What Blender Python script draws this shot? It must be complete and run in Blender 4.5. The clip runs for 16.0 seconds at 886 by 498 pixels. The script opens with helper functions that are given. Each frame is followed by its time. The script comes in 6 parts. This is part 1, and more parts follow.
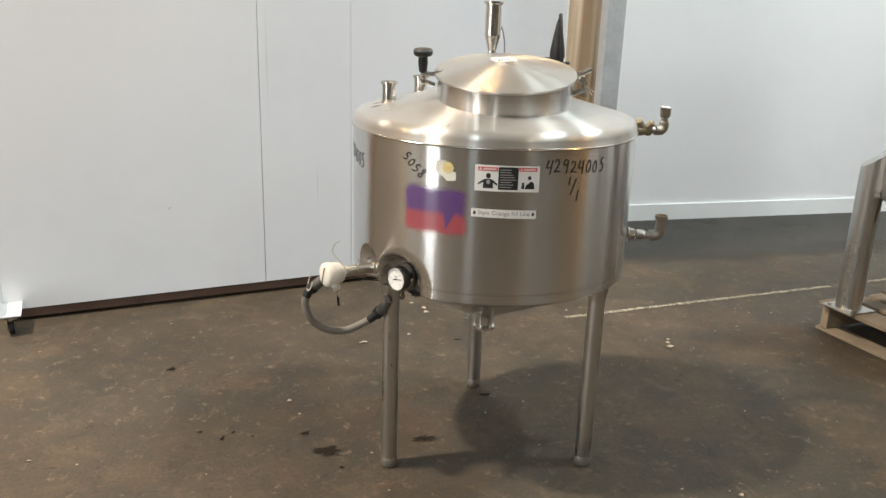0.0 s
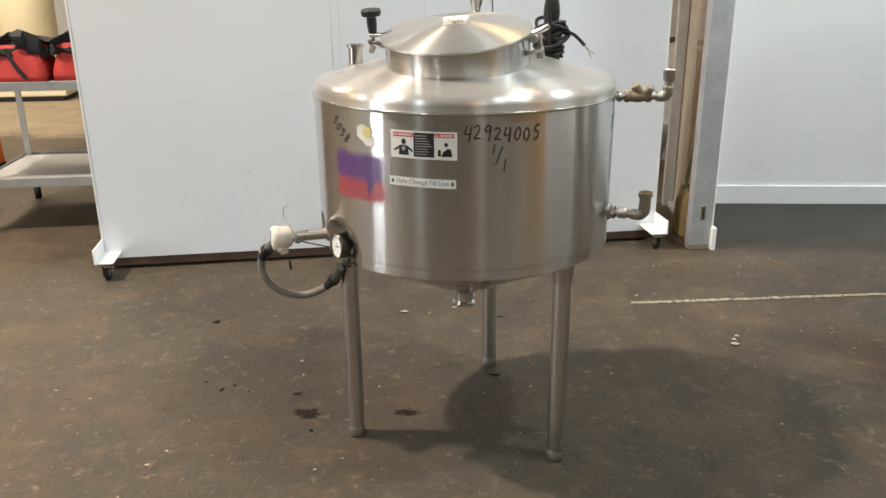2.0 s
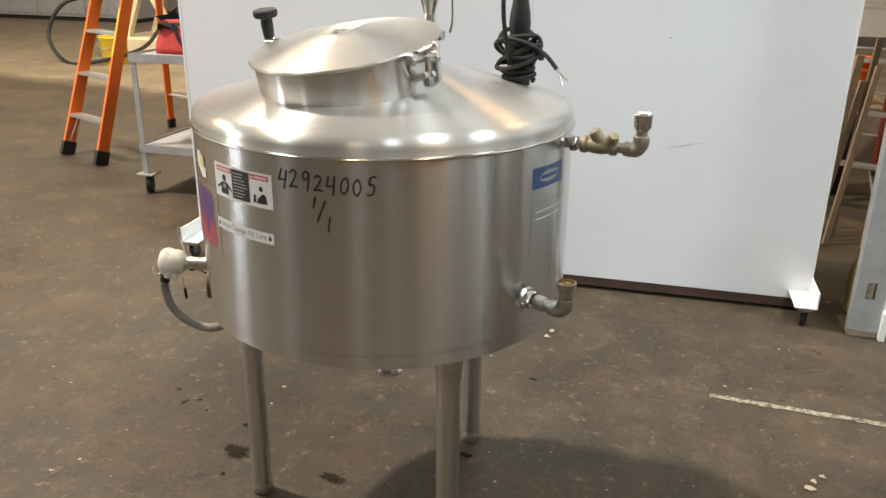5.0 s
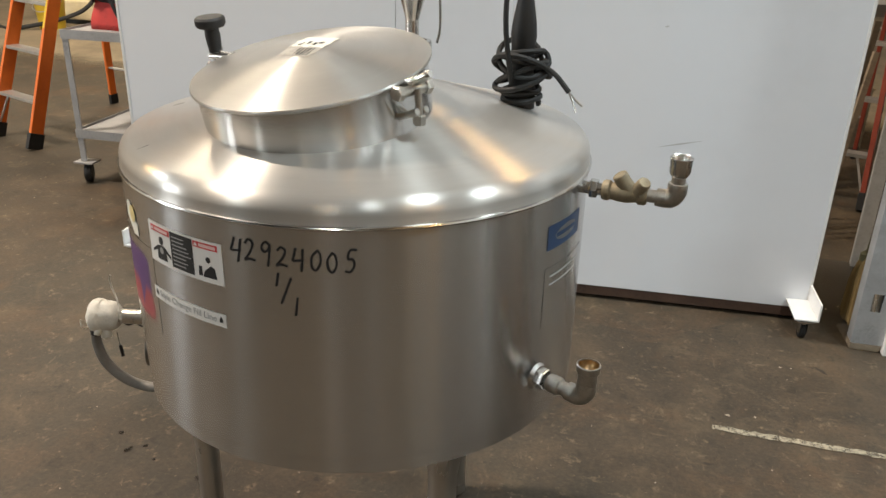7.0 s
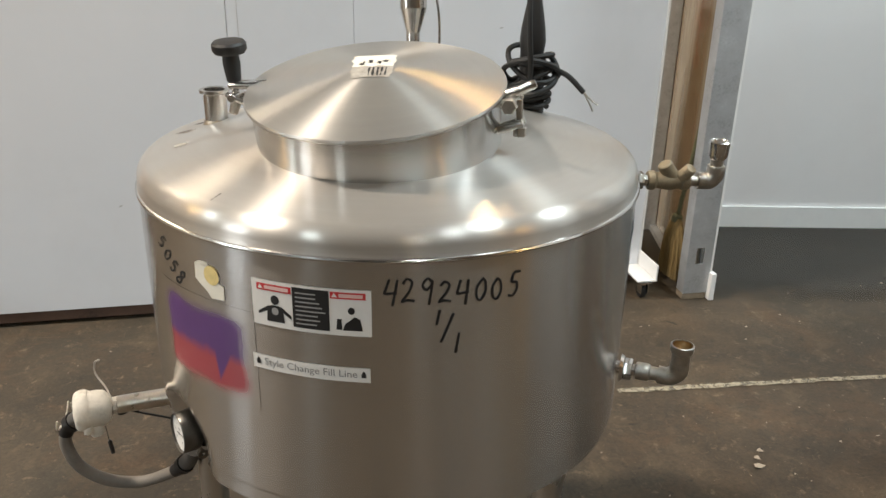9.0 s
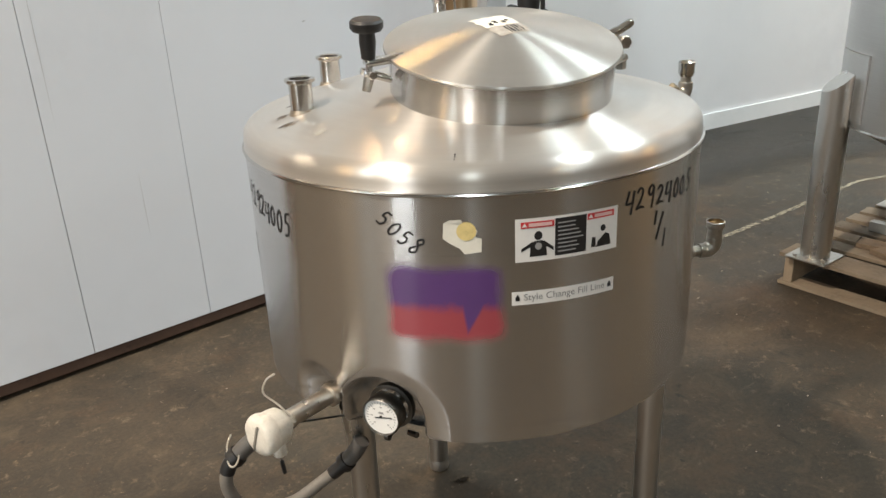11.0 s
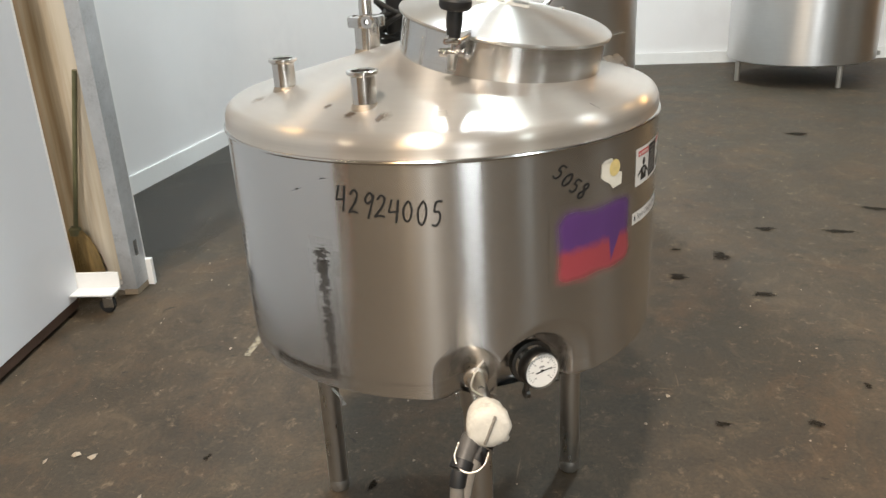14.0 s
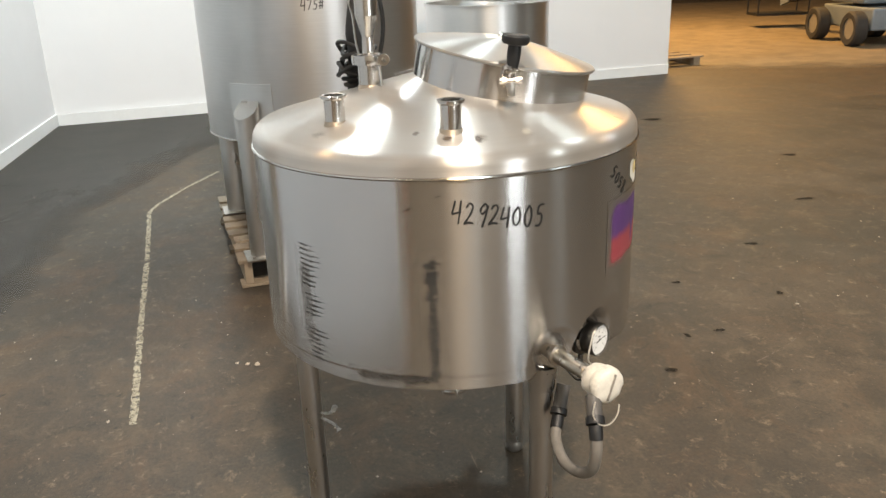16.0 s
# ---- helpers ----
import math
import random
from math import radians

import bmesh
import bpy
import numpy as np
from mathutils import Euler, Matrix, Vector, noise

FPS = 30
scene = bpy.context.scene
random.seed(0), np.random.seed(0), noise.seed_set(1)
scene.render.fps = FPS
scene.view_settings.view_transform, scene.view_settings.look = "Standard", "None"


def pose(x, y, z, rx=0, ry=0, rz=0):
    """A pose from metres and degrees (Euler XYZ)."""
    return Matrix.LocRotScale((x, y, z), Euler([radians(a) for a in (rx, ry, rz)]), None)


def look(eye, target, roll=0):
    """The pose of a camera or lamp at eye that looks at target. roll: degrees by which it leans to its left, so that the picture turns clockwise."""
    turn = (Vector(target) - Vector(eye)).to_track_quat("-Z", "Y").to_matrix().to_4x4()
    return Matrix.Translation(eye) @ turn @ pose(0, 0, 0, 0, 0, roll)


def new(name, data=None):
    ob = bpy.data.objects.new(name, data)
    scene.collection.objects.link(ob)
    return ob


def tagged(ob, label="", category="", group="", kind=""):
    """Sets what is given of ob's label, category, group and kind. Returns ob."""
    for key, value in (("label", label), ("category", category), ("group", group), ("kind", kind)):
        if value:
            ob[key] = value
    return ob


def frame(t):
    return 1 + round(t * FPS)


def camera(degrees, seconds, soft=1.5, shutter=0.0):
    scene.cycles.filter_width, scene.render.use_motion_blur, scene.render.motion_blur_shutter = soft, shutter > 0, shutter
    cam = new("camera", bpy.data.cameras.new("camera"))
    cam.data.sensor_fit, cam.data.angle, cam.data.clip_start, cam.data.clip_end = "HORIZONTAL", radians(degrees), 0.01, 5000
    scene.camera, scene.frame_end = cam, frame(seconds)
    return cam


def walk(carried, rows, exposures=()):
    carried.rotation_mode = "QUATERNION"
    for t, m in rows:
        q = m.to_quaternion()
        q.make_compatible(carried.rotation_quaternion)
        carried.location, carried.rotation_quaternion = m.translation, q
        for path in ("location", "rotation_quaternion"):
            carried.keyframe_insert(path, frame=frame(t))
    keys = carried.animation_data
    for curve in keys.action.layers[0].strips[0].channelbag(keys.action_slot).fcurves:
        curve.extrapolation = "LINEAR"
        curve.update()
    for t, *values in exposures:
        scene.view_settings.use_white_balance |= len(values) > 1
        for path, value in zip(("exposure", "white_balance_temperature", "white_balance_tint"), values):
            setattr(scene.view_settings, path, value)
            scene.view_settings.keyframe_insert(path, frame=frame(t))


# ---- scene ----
cam = camera(57.8, 16.0)
PATH = [
    (0, (0.023, -0.018, 1.493), (0.779, 1.738, 0.905), 1.9),
    (0.5, (0.215, -0.037, 1.479), (0.837, 1.767, 0.878), 0.7),
    (1, (0.439, -0.066, 1.473), (0.953, 1.755, 0.826), -0.8),
    (1.5, (0.661, -0.149, 1.474), (1.027, 1.713, 0.844), 1.4),
    (2, (0.866, -0.135, 1.46), (1.059, 1.745, 0.805), -0.5),
    (2.5, (1.037, -0.035, 1.488), (1.199, 1.849, 0.834), 0.3),
    (3, (1.201, 0.031, 1.479), (1.222, 1.917, 0.814), -1.7),
    (5.5, (1.912, 0.611, 1.513), (1.354, 2.397, 0.806), 1.4),
    (6, (1.832, 0.711, 1.539), (1.327, 2.512, 0.831), 1.4),
    (6.5, (1.775, 0.782, 1.56), (1.325, 2.57, 0.785), 0.9),
    (7, (1.698, 0.83, 1.567), (1.283, 2.618, 0.774), 1.5),
    (7.5, (1.545, 0.862, 1.574), (1.413, 2.7, 0.797), 0.2),
    (8, (1.387, 0.848, 1.563), (1.37, 2.699, 0.804), -0.1),
    (10.5, (0.387, 0.934, 1.527), (1.364, 2.504, 0.765), -0.9),
    (11, (0.145, 1.079, 1.503), (1.286, 2.539, 0.75), -2.6),
    (11.5, (-0.055, 1.147, 1.481), (1.276, 2.456, 0.763), -1.0),
    (12, (-0.217, 1.256, 1.476), (1.197, 2.449, 0.717), -1.7),
    (12.5, (-0.388, 1.523, 1.44), (1.222, 2.478, 0.737), -3.3),
    (13, (-0.501, 1.7, 1.434), (1.242, 2.411, 0.759), -0.7),
    (13.5, (-0.565, 1.875, 1.465), (1.238, 2.366, 0.751), -0.9),
    (14, (-0.515, 2.122, 1.468), (1.332, 2.328, 0.73), -2.9),
    (14.5, (-0.523, 2.333, 1.448), (1.334, 2.322, 0.705), -1.0),
    (15, (-0.55, 2.527, 1.471), (1.28, 2.271, 0.707), -1.6),
    (15.5, (-0.544, 2.78, 1.495), (1.247, 2.302, 0.744), -2.3),
    (16, (-0.61, 2.94, 1.507), (1.166, 2.32, 0.828), -2.0),
]
walk(cam, [(t, look(eye, target, roll)) for t, eye, target, roll in PATH], [(0, -0.13), (3, -0.1), (5.5, -0.08), (6.5, -0.37), (8, -0.5), (11, -0.34), (12.9, -0.39), (13.5, -0.3), (14.4, -0.4), (15.2, -0.36), (16, -0.22)])


# ---- light ----
world = bpy.data.worlds.new("world")
scene.world = world
world.use_nodes = True
world.node_tree.nodes["Background"].inputs[0].default_value = (0.9, 0.95, 1.0, 1)
world.node_tree.nodes["Background"].inputs[1].default_value = 0.03


def area_lamp(name, place, target, sx, sy, watts, colour):
    data = bpy.data.lights.new(name, "AREA")
    data.shape, data.size, data.size_y = "RECTANGLE", sx, sy
    data.energy, data.color = watts, colour
    ob = new(name, data)
    ob.matrix_world = look(place, target)
    return ob


WHITE, SOFT, WARM, DAY = (0.84, 0.965, 1.0), (1.0, 0.862, 0.722), (1.0, 0.62, 0.26), (0.92, 0.97, 1.0)
area_lamp("bay_and_fill_lamp", (-3.6, 2.9, 8.4), (-3.6, 2.9, 0), 0.45, 0.45, 1430, SOFT)
area_lamp("bay_and_fill_lamp", (3.4, -2.6, 6.6), (3.4, -2.6, 0), 0.4, 0.4, 115, WHITE)
area_lamp("bay_and_fill_lamp", (4.0, 1.0, 7.1), (4.0, 1.0, 0), 0.45, 0.45, 300, WHITE)
# fill added to brighten the north and east walls; no known fixture
area_lamp("bay_and_fill_lamp", (6.6, 2.5, 6.6), (6.6, 2.5, 0), 0.6, 0.6, 400, WHITE)
area_lamp("bay_and_fill_lamp", (-6.0, -6.0, 6.6), (-6.0, -6.0, 0), 0.4, 0.4, 380, WHITE)
area_lamp("bay_and_fill_lamp", (-9.5, 2.85, 6.6), (-9.5, 2.85, 0), 0.3, 0.3, 420, WHITE)
area_lamp("bay_and_fill_lamp", (2.5, -11.0, 6.6), (2.5, -11.0, 0), 0.4, 0.4, 240, WHITE)
area_lamp("door_daylight", (-11.4, -1.75, 2.2), (0.8, 2.1, 1.2), 2.2, 4.2, 380, DAY)
area_lamp("hall_lamp", (-8.8, 4.75, 6.3), (-8.8, 4.75, 0), 0.24, 0.24, 260, WARM)
area_lamp("hall_lamp", (7.8, -5.2, 6.3), (7.8, -5.2, 0), 0.24, 0.24, 80, WARM)
area_lamp("hall_lamp", (-3.5, 9.0, 6.2), (-3.5, 9.0, 0), 2.6, 2.6, 620, (1.0, 0.84, 0.62))
area_lamp("hall_lamp", (3.25, 7.2, 6.3), (3.25, 7.2, 0), 0.3, 0.3, 90, WARM)
area_lamp("hall_lamp", (1.5, -7.5, 6.4), (1.5, -7.5, 0), 0.24, 0.24, 60, WARM)
area_lamp("hall_lamp", (13.0, -6.2, 5.8), (13.0, -6.2, 0), 1.8, 1.8, 1500, (1.0, 0.56, 0.19))

# ---- materials ----


def nodes_of(name):
    m = bpy.data.materials.new(name)
    m.use_nodes = True
    t = m.node_tree
    return m, t, t.nodes["Principled BSDF"]


def ramp(t, fac, stops):
    r = t.nodes.new("ShaderNodeValToRGB")
    while len(r.color_ramp.elements) < len(stops):
        r.color_ramp.elements.new(0.5)
    for e, (p, c) in zip(r.color_ramp.elements, stops):
        e.position, e.color = p, (*c, 1) if len(c) == 3 else c
    t.links.new(fac, r.inputs[0])
    return r.outputs[0]


def noise_of(t, scale, detail=4, stretch=(1, 1, 1), rough=0.55, coords="Object", distort=0.0):
    c = t.nodes.new("ShaderNodeTexCoord")
    mp = t.nodes.new("ShaderNodeMapping")
    mp.inputs["Scale"].default_value = stretch
    n = t.nodes.new("ShaderNodeTexNoise")
    n.inputs["Scale"].default_value, n.inputs["Detail"].default_value = scale, detail
    n.inputs["Roughness"].default_value, n.inputs["Distortion"].default_value = rough, distort
    t.links.new(c.outputs[coords], mp.inputs[0])
    t.links.new(mp.outputs[0], n.inputs[0])
    return n.outputs[0]


def mixed(t, fac, a, b, kind="MIX"):
    m = t.nodes.new("ShaderNodeMix")
    m.data_type, m.blend_type = "RGBA", kind
    for key, v in ((0, fac), (6, a), (7, b)):
        if isinstance(v, (int, float)):
            m.inputs[key].default_value = v
        elif isinstance(v, tuple):
            m.inputs[key].default_value = (*v, 1)
        else:
            t.links.new(v, m.inputs[key])
    return m.outputs[2]


def bumped(t, b, height, strength, distance):
    n = t.nodes.new("ShaderNodeBump")
    n.inputs["Strength"].default_value, n.inputs["Distance"].default_value = strength, distance
    t.links.new(height, n.inputs["Height"])
    t.links.new(n.outputs[0], b.inputs["Normal"])


def plain(name, colour, rough=0.5, metal=0.0, vary=0.25, scale=12, bump=0.0, stretch=(1, 1, 1), piece=0.0):
    """A surface of one colour with stains at two scales; piece: how far single pieces differ."""
    m, t, b = nodes_of(name)
    dark = tuple(c * (1 - vary) for c in colour)
    light = tuple(min(1, c * (1 + vary * 0.6)) for c in colour)
    n1 = noise_of(t, scale, 5, stretch)
    n2 = noise_of(t, scale * 7, 4, stretch)
    col = mixed(t, ramp(t, n2, [(0.35, (0, 0, 0)), (0.65, (1, 1, 1))]), ramp(t, n1, [(0.3, dark), (0.7, light)]), colour)
    if piece:
        info = t.nodes.new("ShaderNodeObjectInfo")
        tone = ramp(t, info.outputs["Random"], [(0, (1 - piece,) * 3), (1, (1, 1, 1))])
        col = mixed(t, 1.0, col, tone, "MULTIPLY")
    t.links.new(col, b.inputs["Base Color"])
    b.inputs["Metallic"].default_value = metal
    r = t.nodes.new("ShaderNodeMapRange")
    r.inputs[3].default_value, r.inputs[4].default_value = max(0.02, rough - 0.1), min(1, rough + 0.1)
    t.links.new(n1, r.inputs[0])
    t.links.new(r.outputs[0], b.inputs["Roughness"])
    if bump:
        bumped(t, b, n2, 0.6, bump)
    return m


def steel(name, base=0.6, rough=0.27, aniso=0.75, turn=0.25, smear=0.25, dust=0.0, film_tint=(0.33, 0.275, 0.195), pale=(0.34, 0.3, 0.23), relief=0.12, film=0.0, rolled=0.0):
    """Brushed stainless steel, the grain running round the object's upright axis."""
    m, t, b = nodes_of(name)
    grain = noise_of(t, 30, 5, (0.25, 0.25, 9))
    cloud = noise_of(t, 4.5, 5, (1, 1, 0.6), 0.6)
    c = (base, base * 0.993, base * 0.98)
    col = mixed(t, ramp(t, grain, [(0.3, (0, 0, 0)), (0.7, (1, 1, 1))]), tuple(v * 0.93 for v in c), c)
    col = mixed(t, ramp(t, cloud, [(0.45, (0, 0, 0)), (0.75, (smear,) * 3)]), col, tuple(v * 0.75 for v in c))
    if dust:
        film = ramp(t, noise_of(t, 5, 2, rough=0.5), [(0.2, (dust * 0.6,) * 3), (0.8, (dust * 1.25,) * 3)])
        stain = ramp(t, noise_of(t, 3.2, 3, rough=0.55), [(0.35, pale), (0.65, film_tint)])
        col = mixed(t, film, col, stain)
        clean = t.nodes.new("ShaderNodeMath")
        clean.operation = "SUBTRACT"
        clean.inputs[0].default_value = 1.0
        t.links.new(film, clean.inputs[1])
        t.links.new(clean.outputs[0], b.inputs["Metallic"])
    else:
        b.inputs["Metallic"].default_value = 1.0 - film
    t.links.new(col, b.inputs["Base Color"])
    r = t.nodes.new("ShaderNodeMapRange")
    r.inputs[3].default_value, r.inputs[4].default_value = rough * 0.85, rough * 1.25
    t.links.new(cloud, r.inputs[0])
    t.links.new(r.outputs[0], b.inputs["Roughness"])
    b.inputs["Anisotropic"].default_value = aniso
    b.inputs["Anisotropic Rotation"].default_value = turn
    tan = t.nodes.new("ShaderNodeTangent")
    tan.direction_type, tan.axis = "RADIAL", "Z"
    t.links.new(tan.outputs[0], b.inputs["Tangent"])
    # slight flats of the rolled sheet, running upright
    bumped(t, b, noise_of(t, rolled, 2, (1, 1, 0.05)) if rolled else noise_of(t, 3.5, 1, (1, 1, 0.7)), relief, 0.012)
    return m


def floor_material():
    m, t, b = nodes_of("worn_concrete_floor")
    broad = noise_of(t, 0.5, 6, rough=0.6)
    mid = noise_of(t, 2.6, 9, rough=0.72, distort=0.6)
    patches = noise_of(t, 7, 8, rough=0.7, distort=0.8)
    fine = noise_of(t, 70, 6, rough=0.75)
    specks = noise_of(t, 24, 4, rough=0.6)
    worn = noise_of(t, 1.15, 7, rough=0.68, distort=0.9)
    rust = noise_of(t, 1.9, 8, (1, 1, 3), 0.75, distort=0.5)
    chips = noise_of(t, 15, 9, rough=0.78, distort=0.25)
    drips = noise_of(t, 11, 6, (1, 1, 5), 0.62, distort=0.4)
    col = ramp(t, mid, [(0.32, (0.045, 0.036, 0.026)), (0.48, (0.078, 0.059, 0.041)), (0.66, (0.122, 0.09, 0.06))])
    col = mixed(t, ramp(t, broad, [(0.42, (0, 0, 0)), (0.62, (0.7, 0.7, 0.7))]), col, (0.05, 0.045, 0.035))
    # greyer film where the old sealer holds, bare tan concrete where it has gone
    col = mixed(t, ramp(t, worn, [(0.5, (0, 0, 0)), (0.62, (0.5, 0.5, 0.5))]), col, (0.062, 0.055, 0.042))
    col = mixed(t, ramp(t, rust, [(0.52, (0, 0, 0)), (0.68, (0.55, 0.55, 0.55))]), col, (0.14, 0.083, 0.045))
    col = mixed(t, ramp(t, patches, [(0.54, (0, 0, 0)), (0.7, (0.55, 0.55, 0.55))]), col, (0.16, 0.122, 0.078))
    col = mixed(t, ramp(t, patches, [(0.3, (0.75, 0.75, 0.75)), (0.43, (0, 0, 0))]), col, (0.034, 0.029, 0.022))
    col = mixed(t, 1.0, col, ramp(t, fine, [(0.3, (0.58, 0.58, 0.58)), (0.7, (1.0, 1.0, 1.0))]), "MULTIPLY")
    col = mixed(t, ramp(t, drips, [(0.29, (0.8, 0.8, 0.8)), (0.34, (0, 0, 0))]), col, (0.024, 0.021, 0.017))
    col = mixed(t, ramp(t, chips, [(0.57, (0, 0, 0)), (0.67, (0.65, 0.65, 0.65))]), col, (0.235, 0.18, 0.118))
    col = mixed(t, ramp(t, specks, [(0.67, (0, 0, 0)), (0.73, (0.7, 0.7, 0.7))]), col, (0.2, 0.15, 0.09))
    for turn in ((1, 7, 1), (6, 1.4, 1)):
        scuffs = noise_of(t, 7, 5, turn, 0.7, distort=0.5)
        col = mixed(t, ramp(t, scuffs, [(0.64, (0, 0, 0)), (0.74, (0.5, 0.5, 0.5))]), col, (0.2, 0.155, 0.1))
    flecks = noise_of(t, 95, 3, rough=0.55)
    col = mixed(t, ramp(t, flecks, [(0.7, (0, 0, 0)), (0.74, (0.8, 0.8, 0.8))]), col, (0.27, 0.21, 0.14))
    col = mixed(t, 1.0, col, (0.87, 0.842, 0.79), "MULTIPLY")
    t.links.new(col, b.inputs["Base Color"])
    r = t.nodes.new("ShaderNodeMapRange")
    r.inputs[3].default_value, r.inputs[4].default_value = 0.45, 0.8
    t.links.new(mid, r.inputs[0])
    t.links.new(r.outputs[0], b.inputs["Roughness"])
    b.inputs["Specular IOR Level"].default_value = 0.35
    bumped(t, b, fine, 0.5, 0.002)
    return m


M_FLOOR = floor_material()
M_SHELL = steel("brushed_steel", 0.64, 0.18, 1.0, relief=0.1, film=0.03, rolled=9.0)
# roof film: real dust, its orange-brown tint also imitating warm hall reflections
M_ROOF = steel("dusty_brushed_steel", 0.68, 0.3, 0.93, dust=0.36, film_tint=(0.27, 0.18, 0.07), pale=(0.2, 0.178, 0.128), relief=0.03)
M_LID = steel("dusty_lid_steel", 0.5, 0.33, 0.88, dust=0.36, film_tint=(0.17, 0.14, 0.085), pale=(0.19, 0.18, 0.14), relief=0.03)
M_LEG = plain("leg_steel", (0.58, 0.57, 0.55), 0.3, 1.0, 0.14, 14, 0, (1, 1, 0.3))
M_BRIGHT = plain("polished_steel", (0.62, 0.61, 0.59), 0.18, 1.0, 0.12, 20)
M_CAST = plain("cast_steel", (0.48, 0.46, 0.42), 0.33, 1.0, 0.35, 60, 0.001)
M_BLACK = plain("black_plastic", (0.009, 0.009, 0.0095), 0.5, 0, 0.3, 30)
M_RUBBER = plain("black_rubber", (0.007, 0.007, 0.007), 0.65, 0, 0.3, 30)
M_WHITE_PAINT = plain("white_wall_paint", (0.755, 0.745, 0.745), 0.55, 0, 0.05, 0.8)
M_PANEL = plain("white_panel_sheet", (0.715, 0.728, 0.76), 0.5, 0, 0.05, 1.2)
M_TRIM = plain("white_trim", (0.78, 0.78, 0.77), 0.4, 0, 0.06, 5)
M_RUST = plain("brown_sill", (0.075, 0.04, 0.026), 0.7, 0, 0.5, 9, 0.002)
M_GALV = plain("galvanised_steel", (0.5, 0.52, 0.54), 0.42, 0.6, 0.3, 14)
M_WOOD = plain("pallet_wood", (0.27, 0.21, 0.145), 0.75, 0, 0.45, 8, 0.002, (1, 1, 1), 0.45)
M_DULL = steel("dull_tank_steel", 0.7, 0.36, 0.7, relief=0.14, rolled=6.0)
M_WPLASTIC = plain("white_plastic", (0.66, 0.63, 0.56), 0.55, 0, 0.3, 26, 0.0012)
M_GREY_HOSE = plain("grey_hose", (0.17, 0.155, 0.135), 0.55, 0, 0.3, 40)
M_CEIL = plain("ceiling_paint", (0.7, 0.68, 0.655), 0.8, 0, 0.2, 1)
M_FAR_DARK = plain("dark_far_wall", (0.24, 0.235, 0.22), 0.8, 0, 0.25, 0.7)
M_HALL = plain("hall_wall", (0.58, 0.56, 0.52), 0.7, 0, 0.25, 0.7)

def stained_sheet():
    m, t, b = nodes_of("stained_cladding")
    a = noise_of(t, 9, 6, (1, 1, 0.05), 0.6)
    c = noise_of(t, 3.2, 6, (1, 1, 0.22), 0.65)
    wide = noise_of(t, 2.6, 3, (1, 1, 0.03), 0.5)
    col = ramp(t, a, [(0.3, (0.2, 0.15, 0.09)), (0.44, (0.36, 0.31, 0.235)), (0.62, (0.55, 0.52, 0.45))])
    col = mixed(t, ramp(t, wide, [(0.45, (0, 0, 0)), (0.56, (0.75, 0.75, 0.75))]), col, (0.27, 0.16, 0.07))
    col = mixed(t, ramp(t, c, [(0.57, (0, 0, 0)), (0.7, (0.5, 0.5, 0.5))]), col, (0.2, 0.13, 0.07))
    t.links.new(col, b.inputs["Base Color"])
    b.inputs["Roughness"].default_value = 0.14
    b.inputs["IOR"].default_value = 1.6
    b.inputs["Coat Weight"].default_value = 1.0
    b.inputs["Coat Roughness"].default_value = 0.08
    bumped(t, b, noise_of(t, 3.4, 3, (1, 1, 0.5)), 0.5, 0.02)
    return m


def worn_paint(name, colour):
    """Thin paint rubbed away in places."""
    m, t, b = nodes_of(name)
    t.links.new(mixed(t, noise_of(t, 30, 5), tuple(c * 0.7 for c in colour), colour), b.inputs["Base Color"])
    t.links.new(ramp(t, noise_of(t, 45, 7, rough=0.75), [(0.36, (0.12, 0.12, 0.12)), (0.56, (0.95, 0.95, 0.95))]), b.inputs["Alpha"])
    b.inputs["Roughness"].default_value = 0.75
    return m


